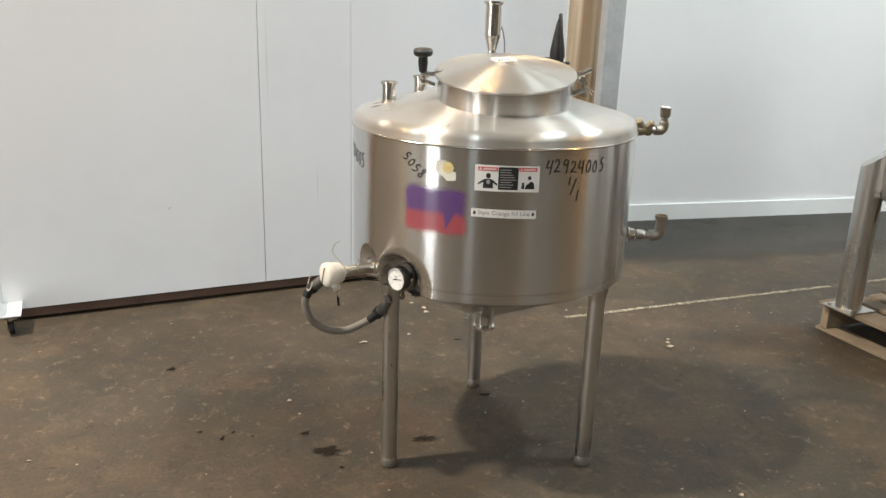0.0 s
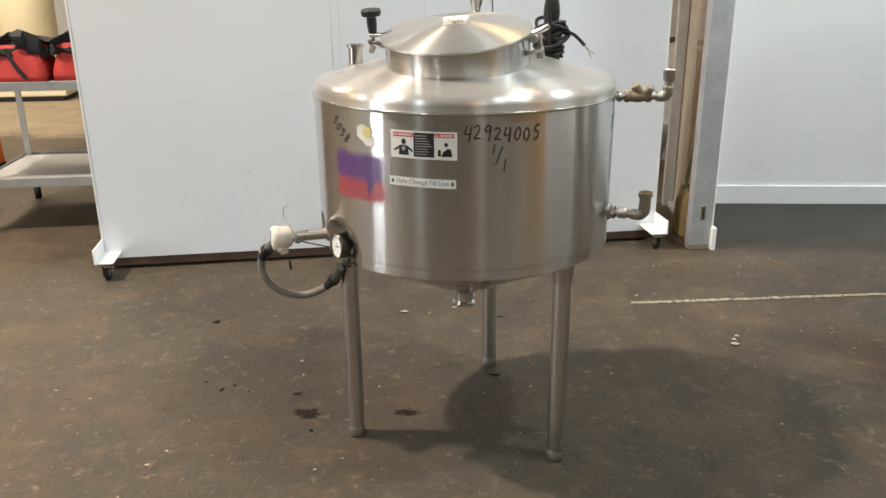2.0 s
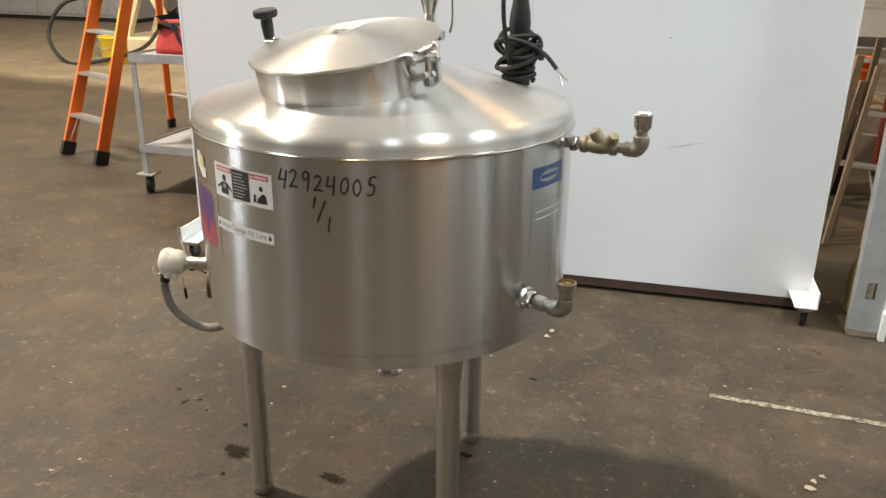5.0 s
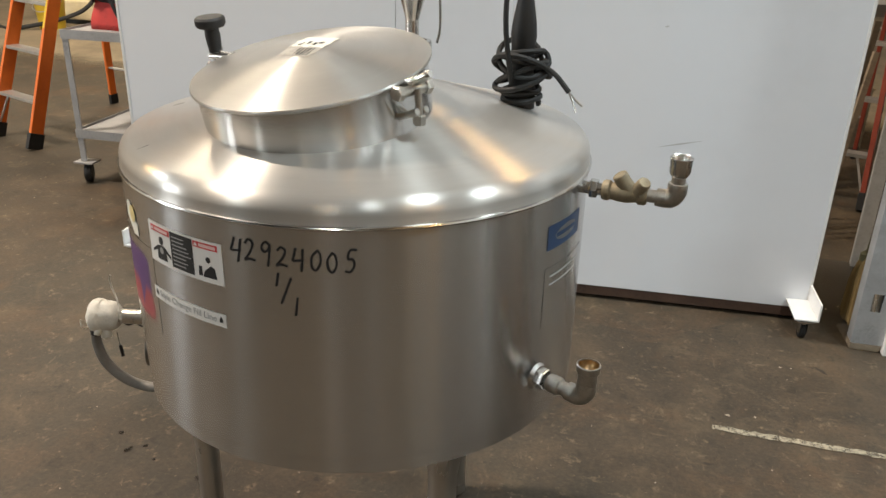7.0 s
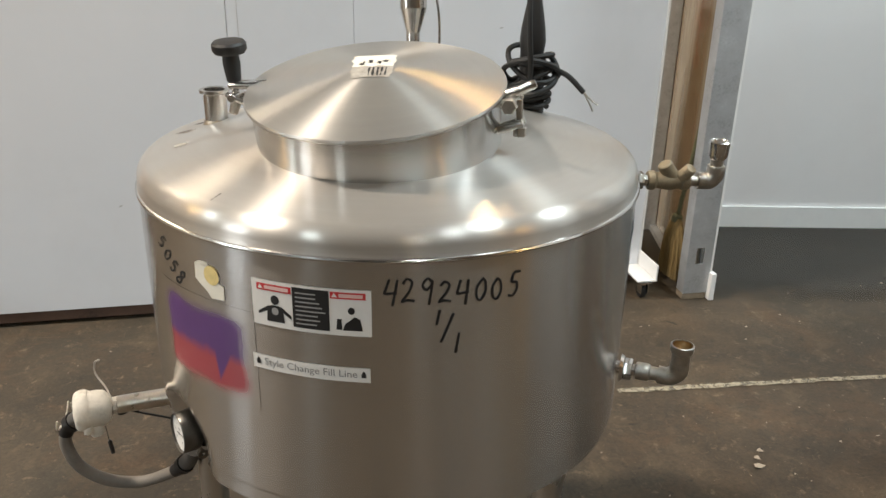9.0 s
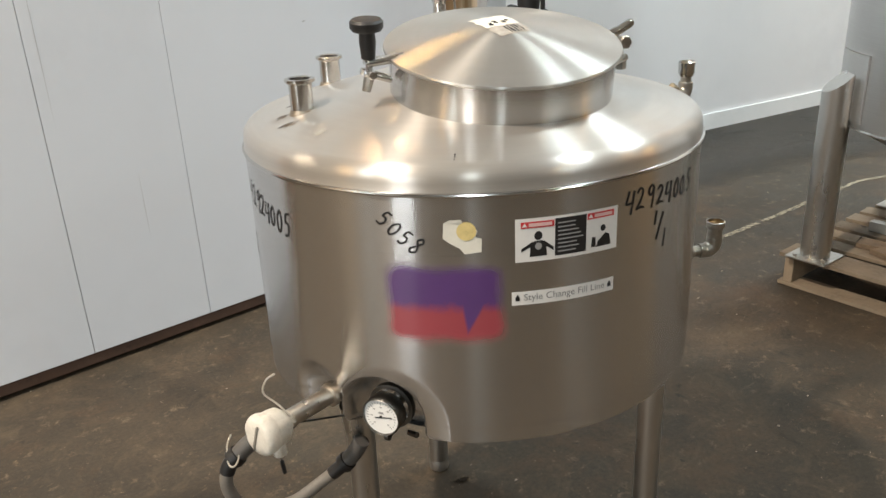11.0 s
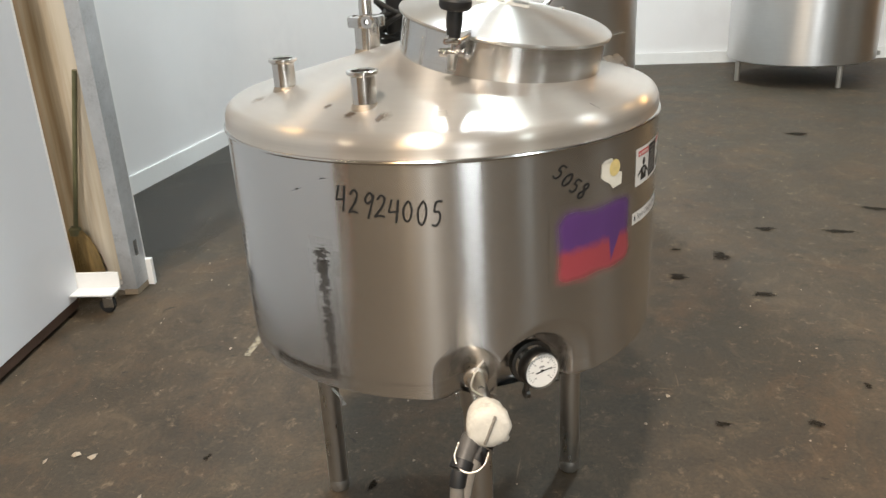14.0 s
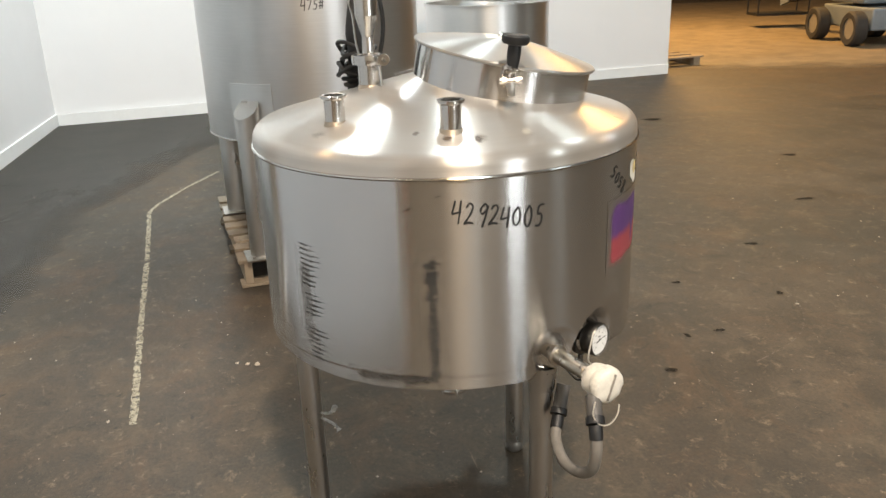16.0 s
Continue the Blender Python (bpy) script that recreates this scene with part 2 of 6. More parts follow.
def sprayed(name, colour, soft=(0.22, 0.4), speck=0.3, scale=40, most=0.93, rough=0.42, stretch=(1, 1, 1), low=0.2, high=0.75):
    """Thin paint that fades out towards the edges of its patch."""
    m, t, b = nodes_of(name)
    uv = t.nodes.new("ShaderNodeUVMap")
    sep = t.nodes.new("ShaderNodeSeparateXYZ")
    t.links.new(uv.outputs[0], sep.inputs[0])

    def edge(out, soft):
        inv = t.nodes.new("ShaderNodeMath")
        inv.operation = "SUBTRACT"
        inv.inputs[0].default_value = 1
        t.links.new(out, inv.inputs[1])
        mn = t.nodes.new("ShaderNodeMath")
        mn.operation = "MINIMUM"
        t.links.new(out, mn.inputs[0])
        t.links.new(inv.outputs[0], mn.inputs[1])
        dv = t.nodes.new("ShaderNodeMath")
        dv.operation = "DIVIDE"
        dv.inputs[1].default_value = soft
        t.links.new(mn.outputs[0], dv.inputs[0])
        ease = t.nodes.new("ShaderNodeMapRange")
        ease.interpolation_type = "SMOOTHSTEP"
        t.links.new(dv.outputs[0], ease.inputs[0])
        return ease.outputs[0]
    lo = t.nodes.new("ShaderNodeMath")
    lo.operation = "MULTIPLY"
    t.links.new(edge(sep.outputs[0], soft[0]), lo.inputs[0])
    t.links.new(edge(sep.outputs[1], soft[1]), lo.inputs[1])
    ad = t.nodes.new("ShaderNodeMath")
    ad.operation = "MULTIPLY_ADD"
    ad.inputs[1].default_value = speck
    ad.inputs[2].default_value = -speck / 2
    t.links.new(noise_of(t, scale, 6, stretch, 0.7), ad.inputs[0])
    wave = t.nodes.new("ShaderNodeMath")
    wave.operation = "MULTIPLY_ADD"
    wave.inputs[1].default_value = 0.9
    t.links.new(noise_of(t, 9, 2), wave.inputs[0])
    t.links.new(ad.outputs[0], wave.inputs[2])
    hold = t.nodes.new("ShaderNodeMath")
    hold.operation = "SUBTRACT"
    hold.inputs[1].default_value = 0.45
    t.links.new(wave.outputs[0], hold.inputs[0])
    sm = t.nodes.new("ShaderNodeMath")
    sm.operation = "ADD"
    t.links.new(lo.outputs[0], sm.inputs[0])
    t.links.new(hold.outputs[0], sm.inputs[1])
    alpha = ramp(t, sm.outputs[0], [(low, (0, 0, 0)), (high, (most,) * 3)])
    t.links.new(alpha, b.inputs["Alpha"])
    t.links.new(mixed(t, noise_of(t, 18, 4), tuple(c * 0.8 for c in colour), colour), b.inputs["Base Color"])
    b.inputs["Roughness"].default_value = rough
    return m


def painted_steel(name, colour, second=None, split=0.5, bare=0.19, **how):
    """Steel with paint on it that fades out towards the rim of its patch; second: a colour below the split."""
    m = sprayed(name, colour, **how)
    t = m.node_tree
    b = t.nodes["Principled BSDF"]
    mask = b.inputs["Alpha"].links[0].from_socket
    paint = b.inputs["Base Color"].links[0].from_socket
    t.links.remove(b.inputs["Alpha"].links[0])
    b.inputs["Alpha"].default_value = 1.0
    if second:
        uv = t.nodes.new("ShaderNodeUVMap")
        sep = t.nodes.new("ShaderNodeSeparateXYZ")
        t.links.new(uv.outputs[0], sep.inputs[0])
        add = t.nodes.new("ShaderNodeMath")
        add.operation = "MULTIPLY_ADD"
        add.inputs[1].default_value = 0.16
        t.links.new(noise_of(t, 45, 5, rough=0.7), add.inputs[0])
        t.links.new(sep.outputs[1], add.inputs[2])
        above = ramp(t, add.outputs[0], [(split + 0.03, (0, 0, 0)), (split + 0.15, (1, 1, 1))])

        def math_node(kind, x, y):
            q = t.nodes.new("ShaderNodeMath")
            q.operation = kind
            for i, v in enumerate((x, y)):
                if isinstance(v, (int, float)):
                    q.inputs[i].default_value = v
                else:
                    t.links.new(v, q.inputs[i])
            return q.outputs[0]
        # a pointed run of the upper colour into the lower one
        lean = math_node("MULTIPLY", sep.outputs[1], 0.14)
        off = math_node("ABSOLUTE", math_node("SUBTRACT", math_node("SUBTRACT", sep.outputs[0], lean), 0.635), 0)
        inside = math_node("SUBTRACT", math_node("MULTIPLY", math_node("SUBTRACT", sep.outputs[1], 0.17), 0.26), off)
        run = ramp(t, math_node("ADD", math_node("MULTIPLY", inside, 8.0), 0.5), [(0.42, (0, 0, 0)), (0.62, (1, 1, 1))])
        paint = mixed(t, math_node("MAXIMUM", above, run), second, paint)
    t.links.new(paint, b.inputs["Base Color"])
    metal = t.nodes.new("ShaderNodeBsdfPrincipled")
    metal.inputs["Base Color"].default_value = (0.63, 0.626, 0.617, 1)
    metal.inputs["Metallic"].default_value, metal.inputs["Roughness"].default_value = 0.97, bare
    metal.inputs["Anisotropic"].default_value, metal.inputs["Anisotropic Rotation"].default_value = 1.0, 0.25
    tan = t.nodes.new("ShaderNodeTangent")
    tan.direction_type, tan.axis = "RADIAL", "Z"
    t.links.new(tan.outputs[0], metal.inputs["Tangent"])
    both = t.nodes.new("ShaderNodeMixShader")
    t.links.new(mask, both.inputs[0])
    t.links.new(metal.outputs[0], both.inputs[1])
    t.links.new(b.outputs[0], both.inputs[2])
    t.links.new(both.outputs[0], t.nodes["Material Output"].inputs[0])
    return m


def coating(name, dark, light, most=0.9):
    m, t, b = nodes_of(name)
    mid = noise_of(t, 2.3, 8, rough=0.7, distort=0.4)
    fine = noise_of(t, 50, 6, rough=0.7)
    col = mixed(t, 1.0, ramp(t, mid, [(0.3, dark), (0.7, light)]), ramp(t, fine, [(0.3, (0.75, 0.75, 0.75)), (0.7, (1, 1, 1))]), "MULTIPLY")
    t.links.new(col, b.inputs["Base Color"])
    uv = t.nodes.new("ShaderNodeUVMap")
    sep = t.nodes.new("ShaderNodeSeparateXYZ")
    t.links.new(uv.outputs[0], sep.inputs[0])
    add = t.nodes.new("ShaderNodeMath")
    add.operation = "ADD"
    t.links.new(sep.outputs[0], add.inputs[0])
    t.links.new(noise_of(t, 1.7, 8, rough=0.7), add.inputs[1])
    t.links.new(ramp(t, add.outputs[0], [(0.42, (0, 0, 0)), (1.05, (most,) * 3)]), b.inputs["Alpha"])
    b.inputs["Roughness"].default_value = 0.6
    return m


M_STAINED = stained_sheet()
M_COAT = coating("dark_floor_coating", (0.034, 0.031, 0.026), (0.058, 0.051, 0.041), 0.72)
M_SPRAY = painted_steel("red_and_purple_spray_paint", (0.1, 0.037, 0.18), (0.32, 0.05, 0.066), 0.44, soft=(0.2, 0.24), speck=0.3, low=0.15, high=0.8)
M_RUBBED = sprayed("rubbed_black_scuff", (0.05, 0.048, 0.045), (0.5, 0.1), 2.8, 90, 0.72, 0.55, (0.7, 0.7, 2.2), 0.55, 0.9)
M_RUBBEDG = sprayed("rubbed_grey_scuff", (0.05, 0.047, 0.042), (0.2, 0.6), 2.4, 55, 0.85, 0.55, (0.6, 0.6, 2.4), 0.42, 0.9)
M_GREYFILM = sprayed("grey_rubbed_film", (0.16, 0.155, 0.145), (0.4, 0.3), 2.2, 60, 0.4, 0.5, (0.6, 0.6, 2.2), 0.45, 0.95)
M_ROOFSTAIN = sprayed("dark_brown_roof_stain", (0.09, 0.06, 0.038), soft=(0.45, 0.45), speck=0.8, scale=40, most=0.8, low=0.25, high=0.9)
M_ROOFPAPER = sprayed("worn_paper_film", (0.55, 0.53, 0.47), soft=(0.2, 0.2), speck=1.6, scale=50, most=0.7, low=0.3, high=0.75)
M_ROOFDIRT = sprayed("brown_roof_dirt", (0.2, 0.145, 0.09), soft=(0.5, 0.5), speck=0.4, scale=14, most=0.5, low=0.2, high=1.1)
M_OLDWOOD = plain("old_wood", (0.3, 0.24, 0.17), 0.8, 0, 0.4, 12, 0.002, (1, 1, 1), 0.3)
M_OFFCUT = plain("weathered_offcut_wood", (0.2, 0.14, 0.088), 0.8, 0, 0.5, 10, 0.002, (1, 1, 1), 0.5)
M_LINE = worn_paint("worn_line_paint", (0.38, 0.33, 0.24))
M_SCRAPE = plain("floor_scrape", (0.12, 0.095, 0.07), 0.7, 0, 0.4, 20)
M_OIL = sprayed("oil_stain", (0.022, 0.017, 0.012), (0.45, 0.45), 1.8, 48, 0.85, 0.75, low=0.2, high=0.7)
M_OIL.node_tree.nodes["Principled BSDF"].inputs["Specular IOR Level"].default_value = 0.12
M_GRIT = plain("pale_grit", (0.36, 0.3, 0.23), 0.8, 0, 0.3, 30)
M_SCRATCH = plain("grey_scratch", (0.5, 0.5, 0.5), 0.5, 0, 0.2, 30)
M_SLEEVE = plain("grey_sleeve", (0.08, 0.075, 0.07), 0.5, 0, 0.3, 40)
M_DIRTBAR = plain("grubby_plastic", (0.22, 0.2, 0.17), 0.6, 0, 0.5, 120)
M_CAPW = plain("foot_cap_steel", (0.4, 0.38, 0.35), 0.45, 0.9, 0.3, 40)
M_PAPER = plain("torn_paper", (0.7, 0.68, 0.6), 0.7, 0, 0.15, 60)
M_SCRAP = plain("sticker_scrap", (0.36, 0.33, 0.29), 0.6, 0, 0.5, 90)
M_GLUEFILM = worn_paint("clear_tape", (0.42, 0.42, 0.41))
M_INK = plain("black_ink", (0.012, 0.012, 0.013), 0.5, 0, 0.2, 40)
M_MARKER = plain("marker_ink", (0.006, 0.006, 0.007), 0.7, 0, 0.4, 150)
M_SCUFF = worn_paint("dark_scuff", (0.03, 0.028, 0.026))
M_LABELW = plain("label_white", (0.74, 0.73, 0.71), 0.4, 0, 0.06, 40)
M_LABELR = plain("label_red", (0.55, 0.035, 0.04), 0.4, 0, 0.1, 40)
M_LABELP = plain("label_pink", (0.72, 0.5, 0.48), 0.4, 0, 0.1, 40)
M_LABELG = plain("label_grey", (0.32, 0.32, 0.32), 0.4, 0, 0.1, 40)
M_LABELT = plain("label_text", (0.2, 0.2, 0.2), 0.5, 0, 0.1, 40)
M_GLUE = plain("yellow_glue", (0.68, 0.55, 0.24), 0.5, 0, 0.25, 90)
M_BLUE = plain("plate_blue", (0.05, 0.095, 0.2), 0.35, 0.5, 0.25, 40)
M_PLATE = plain("plate_steel", (0.52, 0.52, 0.51), 0.35, 1.0, 0.15, 30)
M_NOZ = plain("nozzle_steel", (0.62, 0.6, 0.57), 0.2, 1.0, 0.15, 30)
M_BEAD = plain("pale_bead_metal", (0.7, 0.66, 0.58), 0.35, 0.6, 0.2, 60)
M_TUBE = plain("satin_tube_steel", (0.6, 0.56, 0.5), 0.3, 1.0, 0.25, 50)
M_WELD = plain("heat_tinted_weld", (0.5, 0.42, 0.33), 0.35, 1.0, 0.4, 60, 0.001)
M_DIRTY = plain("dirty_cast_bronze", (0.3, 0.25, 0.17), 0.6, 0.6, 0.4, 70, 0.001)
M_BRASSY = plain("tarnished_brass", (0.38, 0.25, 0.12), 0.35, 1.0, 0.4, 60)
M_GAUGE = plain("gauge_steel", (0.14, 0.135, 0.125), 0.35, 1.0, 0.25, 40)
M_DIAL = plain("dial_white", (0.78, 0.78, 0.76), 0.35, 0, 0.05, 60)
M_WIRE = plain("pale_wire", (0.45, 0.42, 0.37), 0.5, 0, 0.2, 60)
M_ORANGE = plain("orange_fibreglass", (0.62, 0.13, 0.012), 0.45, 0, 0.2, 8)
M_ALU = plain("dull_aluminium", (0.5, 0.49, 0.46), 0.4, 0.8, 0.2, 14)
M_CART = plain("grey_cart_steel", (0.34, 0.34, 0.34), 0.5, 0.3, 0.25, 10)
M_RED = plain("red_canvas", (0.42, 0.03, 0.025), 0.75, 0, 0.3, 25, 0.002)
M_BLACKC = plain("black_canvas", (0.01, 0.01, 0.011), 0.9, 0, 0.4, 25, 0.004)
M_CREAM = plain("cream_machine_paint", (0.62, 0.54, 0.36), 0.5, 0, 0.15, 3)
M_YELLOW = plain("yellow_plastic", (0.62, 0.42, 0.03), 0.45, 0, 0.15, 8)
M_DARKRED = plain("dark_red_paint", (0.22, 0.035, 0.016), 0.5, 0, 0.25, 9)
M_OBUCKET = plain("orange_bucket_plastic", (0.72, 0.14, 0.01), 0.4, 0, 0.1, 9)
M_PALE_FLOOR = coating("pale_concrete_floor", (0.14, 0.112, 0.075), (0.3, 0.24, 0.16))
M_LIFT = plain("lift_blue_grey", (0.2, 0.23, 0.26), 0.5, 0.2, 0.3, 4)
M_LOAD = plain("grey_cover", (0.09, 0.082, 0.075), 0.7, 0, 0.4, 6, 0.004)
M_TYRE = plain("tyre_rubber", (0.03, 0.028, 0.026), 0.8, 0, 0.3, 8)
M_CLOTH = plain("olive_rag", (0.11, 0.105, 0.075), 0.9, 0, 0.4, 18, 0.004)
M_DARKCONE = steel("dark_mottled_cone_steel", 0.16, 0.4, 0.3, dust=0.6, film_tint=(0.075, 0.036, 0.016), pale=(0.05, 0.045, 0.04))
M_STRAW = plain("broom_straw", (0.2, 0.14, 0.055), 0.85, 0, 0.5, 14, 0, (6, 6, 0.6))
M_HANDLE = plain("olive_handle", (0.1, 0.1, 0.05), 0.6, 0, 0.35, 20)

# ---- building blocks ----


def part(name, bm, material, parent=None, label="", smooth=40):
    """Links a bmesh as one mesh object, under its thing if one is given."""
    me = bpy.data.meshes.new(name)
    if smooth:
        lim = math.cos(radians(smooth))
        bm.normal_update()
        for f in bm.faces:
            f.smooth = f.material_index != 1
        for e in bm.edges:
            if len(e.link_faces) == 2:
                e.smooth = e.link_faces[0].normal.dot(e.link_faces[1].normal) > lim
    for f in bm.faces:
        f.material_index = 0
    bm.to_mesh(me)
    bm.free()
    me.materials.append(material)
    ob = new(name, me)
    if parent is not None:
        ob.parent = parent
    if label:
        tagged(ob, label)
    return ob


def thing(name, place, label, category, group="", kind="", turn=0):
    ob = new(name)
    ob.matrix_world = pose(*place, 0, 0, turn)
    ob.empty_display_size = 0.1
    return tagged(ob, label, category, group, kind)


def box(x0, x1, y0, y1, z0, z1, bevel=0.0, bm=None):
    own = bmesh.new()
    bmesh.ops.create_cube(own, size=1, matrix=Matrix.Translation(((x0 + x1) / 2, (y0 + y1) / 2, (z0 + z1) / 2)) @ Matrix.Diagonal((x1 - x0, y1 - y0, z1 - z0, 1)))
    if bevel:
        bmesh.ops.bevel(own, geom=own.edges[:], offset=bevel, segments=2, affect="EDGES", profile=0.5)
    own.normal_update()
    for f in own.faces:
        f.material_index = 1 if max(abs(c) for c in f.normal) > 0.999 else 0
    return joined(own, bm)


def joined(own, bm=None, m=None):
    if m is not None:
        own.transform(m)
    if bm is None:
        return own
    me = bpy.data.meshes.new("t")
    own.to_mesh(me)
    own.free()
    bm.from_mesh(me)
    bpy.data.meshes.remove(me)
    return bm


def lathe(profile, n=48, m=None, bm=None, closed=False):
    """Turns (radius, height) pairs round z."""
    own = bmesh.new()
    rings = []
    for r, z in profile:
        if r < 1e-6:
            rings.append([own.verts.new((0, 0, z))])
        else:
            rings.append([own.verts.new((r * math.cos(2 * math.pi * k / n), r * math.sin(2 * math.pi * k / n), z)) for k in range(n)])
    pairs = list(zip(rings, rings[1:])) + ([(rings[-1], rings[0])] if closed else [])
    for a, b in pairs:
        for k in range(n):
            q = [a[k % len(a)], a[(k + 1) % n % len(a)], b[(k + 1) % n % len(b)], b[k % len(b)]]
            q = list(dict.fromkeys(q))
            if len(q) > 2:
                own.faces.new(q)
    bmesh.ops.recalc_face_normals(own, faces=own.faces[:])
    return joined(own, bm, m)


def along(a, b):
    """The pose that puts z on the way from a to b, at a."""
    d = Vector(b) - Vector(a)
    return Matrix.Translation(a) @ d.to_track_quat("Z", "Y").to_matrix().to_4x4()


def rod(a, b, r, r2=None, n=20, bm=None, cap=0.0):
    length = (Vector(b) - Vector(a)).length
    r2 = r if r2 is None else r2
    c = cap or min(r, r2) * 0.15
    return lathe([(0, 0), (r - c, 0), (r, c), (r2, length - c), (r2 - c, length), (0, length)], n, along(a, b), bm)


def curve_points(points, steps=10):
    """A smooth line through the points."""
    p = [Vector(q) for q in points]
    p = [2 * p[0] - p[1]] + p + [2 * p[-1] - p[-2]]
    out = []
    for i in range(1, len(p) - 2):
        for k in range(steps):
            t = k / steps
            a, b, c, d = p[i - 1:i + 3]
            out.append(0.5 * (2 * b + (c - a) * t + (2 * a - 5 * b + 4 * c - d) * t * t + (3 * b - a - 3 * c + d) * t ** 3))
    return out + [p[-2]]


def hose(points, r, n=10, steps=10, bm=None, smooth_line=True):
    """A round tube along the points; r may be one radius or one for each point."""
    line = curve_points(points, steps) if smooth_line else [Vector(q) for q in points]
    own = bmesh.new()
    rings = []
    ref = Vector((0, 0, 1))
    for i, p in enumerate(line):
        d = (line[min(i + 1, len(line) - 1)] - line[max(i - 1, 0)]).normalized()
        side = d.cross(ref)
        if side.length < 0.05:
            side = d.cross(Vector((0, 1, 0)))
        side.normalize()
        up = side.cross(d).normalized()
        ref = up
        rr = r if isinstance(r, (int, float)) else r[min(len(r) - 1, i // max(1, steps))]
        rings.append([own.verts.new(p + rr * (math.cos(2 * math.pi * k / n) * side + math.sin(2 * math.pi * k / n) * up)) for k in range(n)])
    for a, b in zip(rings, rings[1:]):
        for k in range(n):
            own.faces.new((a[k], a[(k + 1) % n], b[(k + 1) % n], b[k]))
    own.faces.new(rings[0][::-1])
    own.faces.new(rings[-1])
    bmesh.ops.recalc_face_normals(own, faces=own.faces[:])
    return joined(own, bm)


def solid_wall(name, a, b, thick, z0, z1, material, label, category="wall"):
    """An upright slab from a to b, its thickness on the left of the way."""
    a, b = Vector(a), Vector(b)
    d = (b - a).normalized()
    n = Vector((-d.y, d.x)) * thick
    bm = bmesh.new()
    low = [bm.verts.new((*q, z0)) for q in (a, b, b + n, a + n)]
    high = [bm.verts.new((*q, z1)) for q in (a, b, b + n, a + n)]
    bm.faces.new(low[::-1])
    bm.faces.new(high)
    for i in range(4):
        bm.faces.new((low[i], low[(i + 1) % 4], high[(i + 1) % 4], high[i]))
    return tagged(part(name, bm, material, smooth=0), label, category, kind="structure")


# ---- the large structure ----
bm = bmesh.new()
bmesh.ops.create_grid(bm, x_segments=8, y_segments=8, size=30)
floor = tagged(part("floor", bm, M_FLOOR, smooth=0), "worn stained brown-grey concrete warehouse floor", "floor", kind="structure")
# unseen ceiling and outer walls, added to bounce light and feed the steel's reflections
tagged(part("ceiling", box(-30, 30, -30, 30, 9.0, 9.2), M_CEIL, smooth=0), "plain unseen ceiling added high above the warehouse floor", "ceiling", kind="structure")
solid_wall("wall_far_north", (-30, 18), (30, 18), 0.2, 0, 9.0, M_HALL, "plain far wall added to close off the warehouse")
# coloured darker than its neighbours so the shell mirrors a dim south
solid_wall("wall_far_south", (30, -18), (-30, -18), 0.2, 0, 9.0, M_FAR_DARK, "plain far wall added to close off the warehouse")
solid_wall("wall_far_west", (-14, -18), (-14, 18), 0.2, 0, 9.0, M_HALL, "plain far wall added to close off the warehouse")
solid_wall("wall_far_east", (26, 18), (26, -18), 0.2, 0, 9.0, M_HALL, "plain far wall added to close off the warehouse")
W0, W1, W2 = (2.917, 4.785), (8.62, 3.94), (8.45, -3.42)
solid_wall("wall_north", W0, W1, 0.15, 0, 4.2, M_WHITE_PAINT, "white painted interior wall standing on the concrete floor")
solid_wall("wall_east", W1, W2, 0.15, 0, 4.2, M_WHITE_PAINT, "white painted interior wall with an open end")
solid_wall("wall_return", (2.742, 3.935), (2.915, 4.78), 0.008, 0, 4.2, M_WHITE_PAINT, "short white return wall behind the galvanised post")
solid_wall("baseboard_north", (W0[0], W0[1]), (W1[0], W1[1]), -0.018, 0, 0.12, M_TRIM, "white baseboard along the wall", "baseboard")
solid_wall("baseboard_east", (W1[0] - 0.02, W1[1] - 0.02), W2, -0.018, 0, 0.12, M_TRIM, "white baseboard along the wall", "baseboard")

# end frame of the return wall: post, stained cladding, floor track
solid_wall("cladding_stained", (2.729, 3.94), (2.897, 4.78), 0.012, 0.035, 4.2, M_STAINED, "cream sheet cladding streaked with brown rust stains", "cladding")
frame_end = tagged(thing("galvanised_post", (2.692, 3.9, 0), "galvanised steel channel post with a slot near its foot", "post"), kind="structure")
bm = bmesh.new()
heights = (0.03, 0.17, 0.245, 4.2)
section = ((-0.054, 0.03), (-0.054, -0.03), (-0.018, -0.03), (0.018, -0.03), (0.054, -0.03), (0.054, 0.03))
grid = [[bm.verts.new((x, y, z)) for x, y in section] for z in heights]
for k in range(3):
    for i in range(5):
        if (k, i) != (1, 2):
            bm.faces.new((grid[k][i], grid[k][i + 1], grid[k + 1][i + 1], grid[k + 1][i]))
bmesh.ops.recalc_face_normals(bm, faces=bm.faces[:])
bmesh.ops.solidify(bm, geom=bm.faces[:], thickness=-0.004)
part("channel", bm, M_GALV, frame_end, smooth=0)
part("shim", box(-0.058, 0.052, -0.034, 0.03, 0.001, 0.029, 0.003), M_OLDWOOD, frame_end, "pale wooden shim under the post")
part("jamb_strip", box(0.056, 0.068, -0.034, 0.02, 0.13, 4.2, 0.002), M_TRIM, frame_end, "white painted jamb strip")
part("plinth_block", box(0.056, 0.08, -0.06, 0.02, 0.001, 0.128, 0.003), M_TRIM, frame_end, "white plinth block")
solid_wall("floor_track", (2.725, 3.935), (2.893, 4.765), 0.045, 0.001, 0.03, M_GALV, "galvanised floor track under the cladding", "track")
bm = box(-0.03, 0.03, -0.03, 0.03, 0, 4.2, 0.003)
bm.transform(pose(2.845, 4.75, 0, 0, 0, -11))
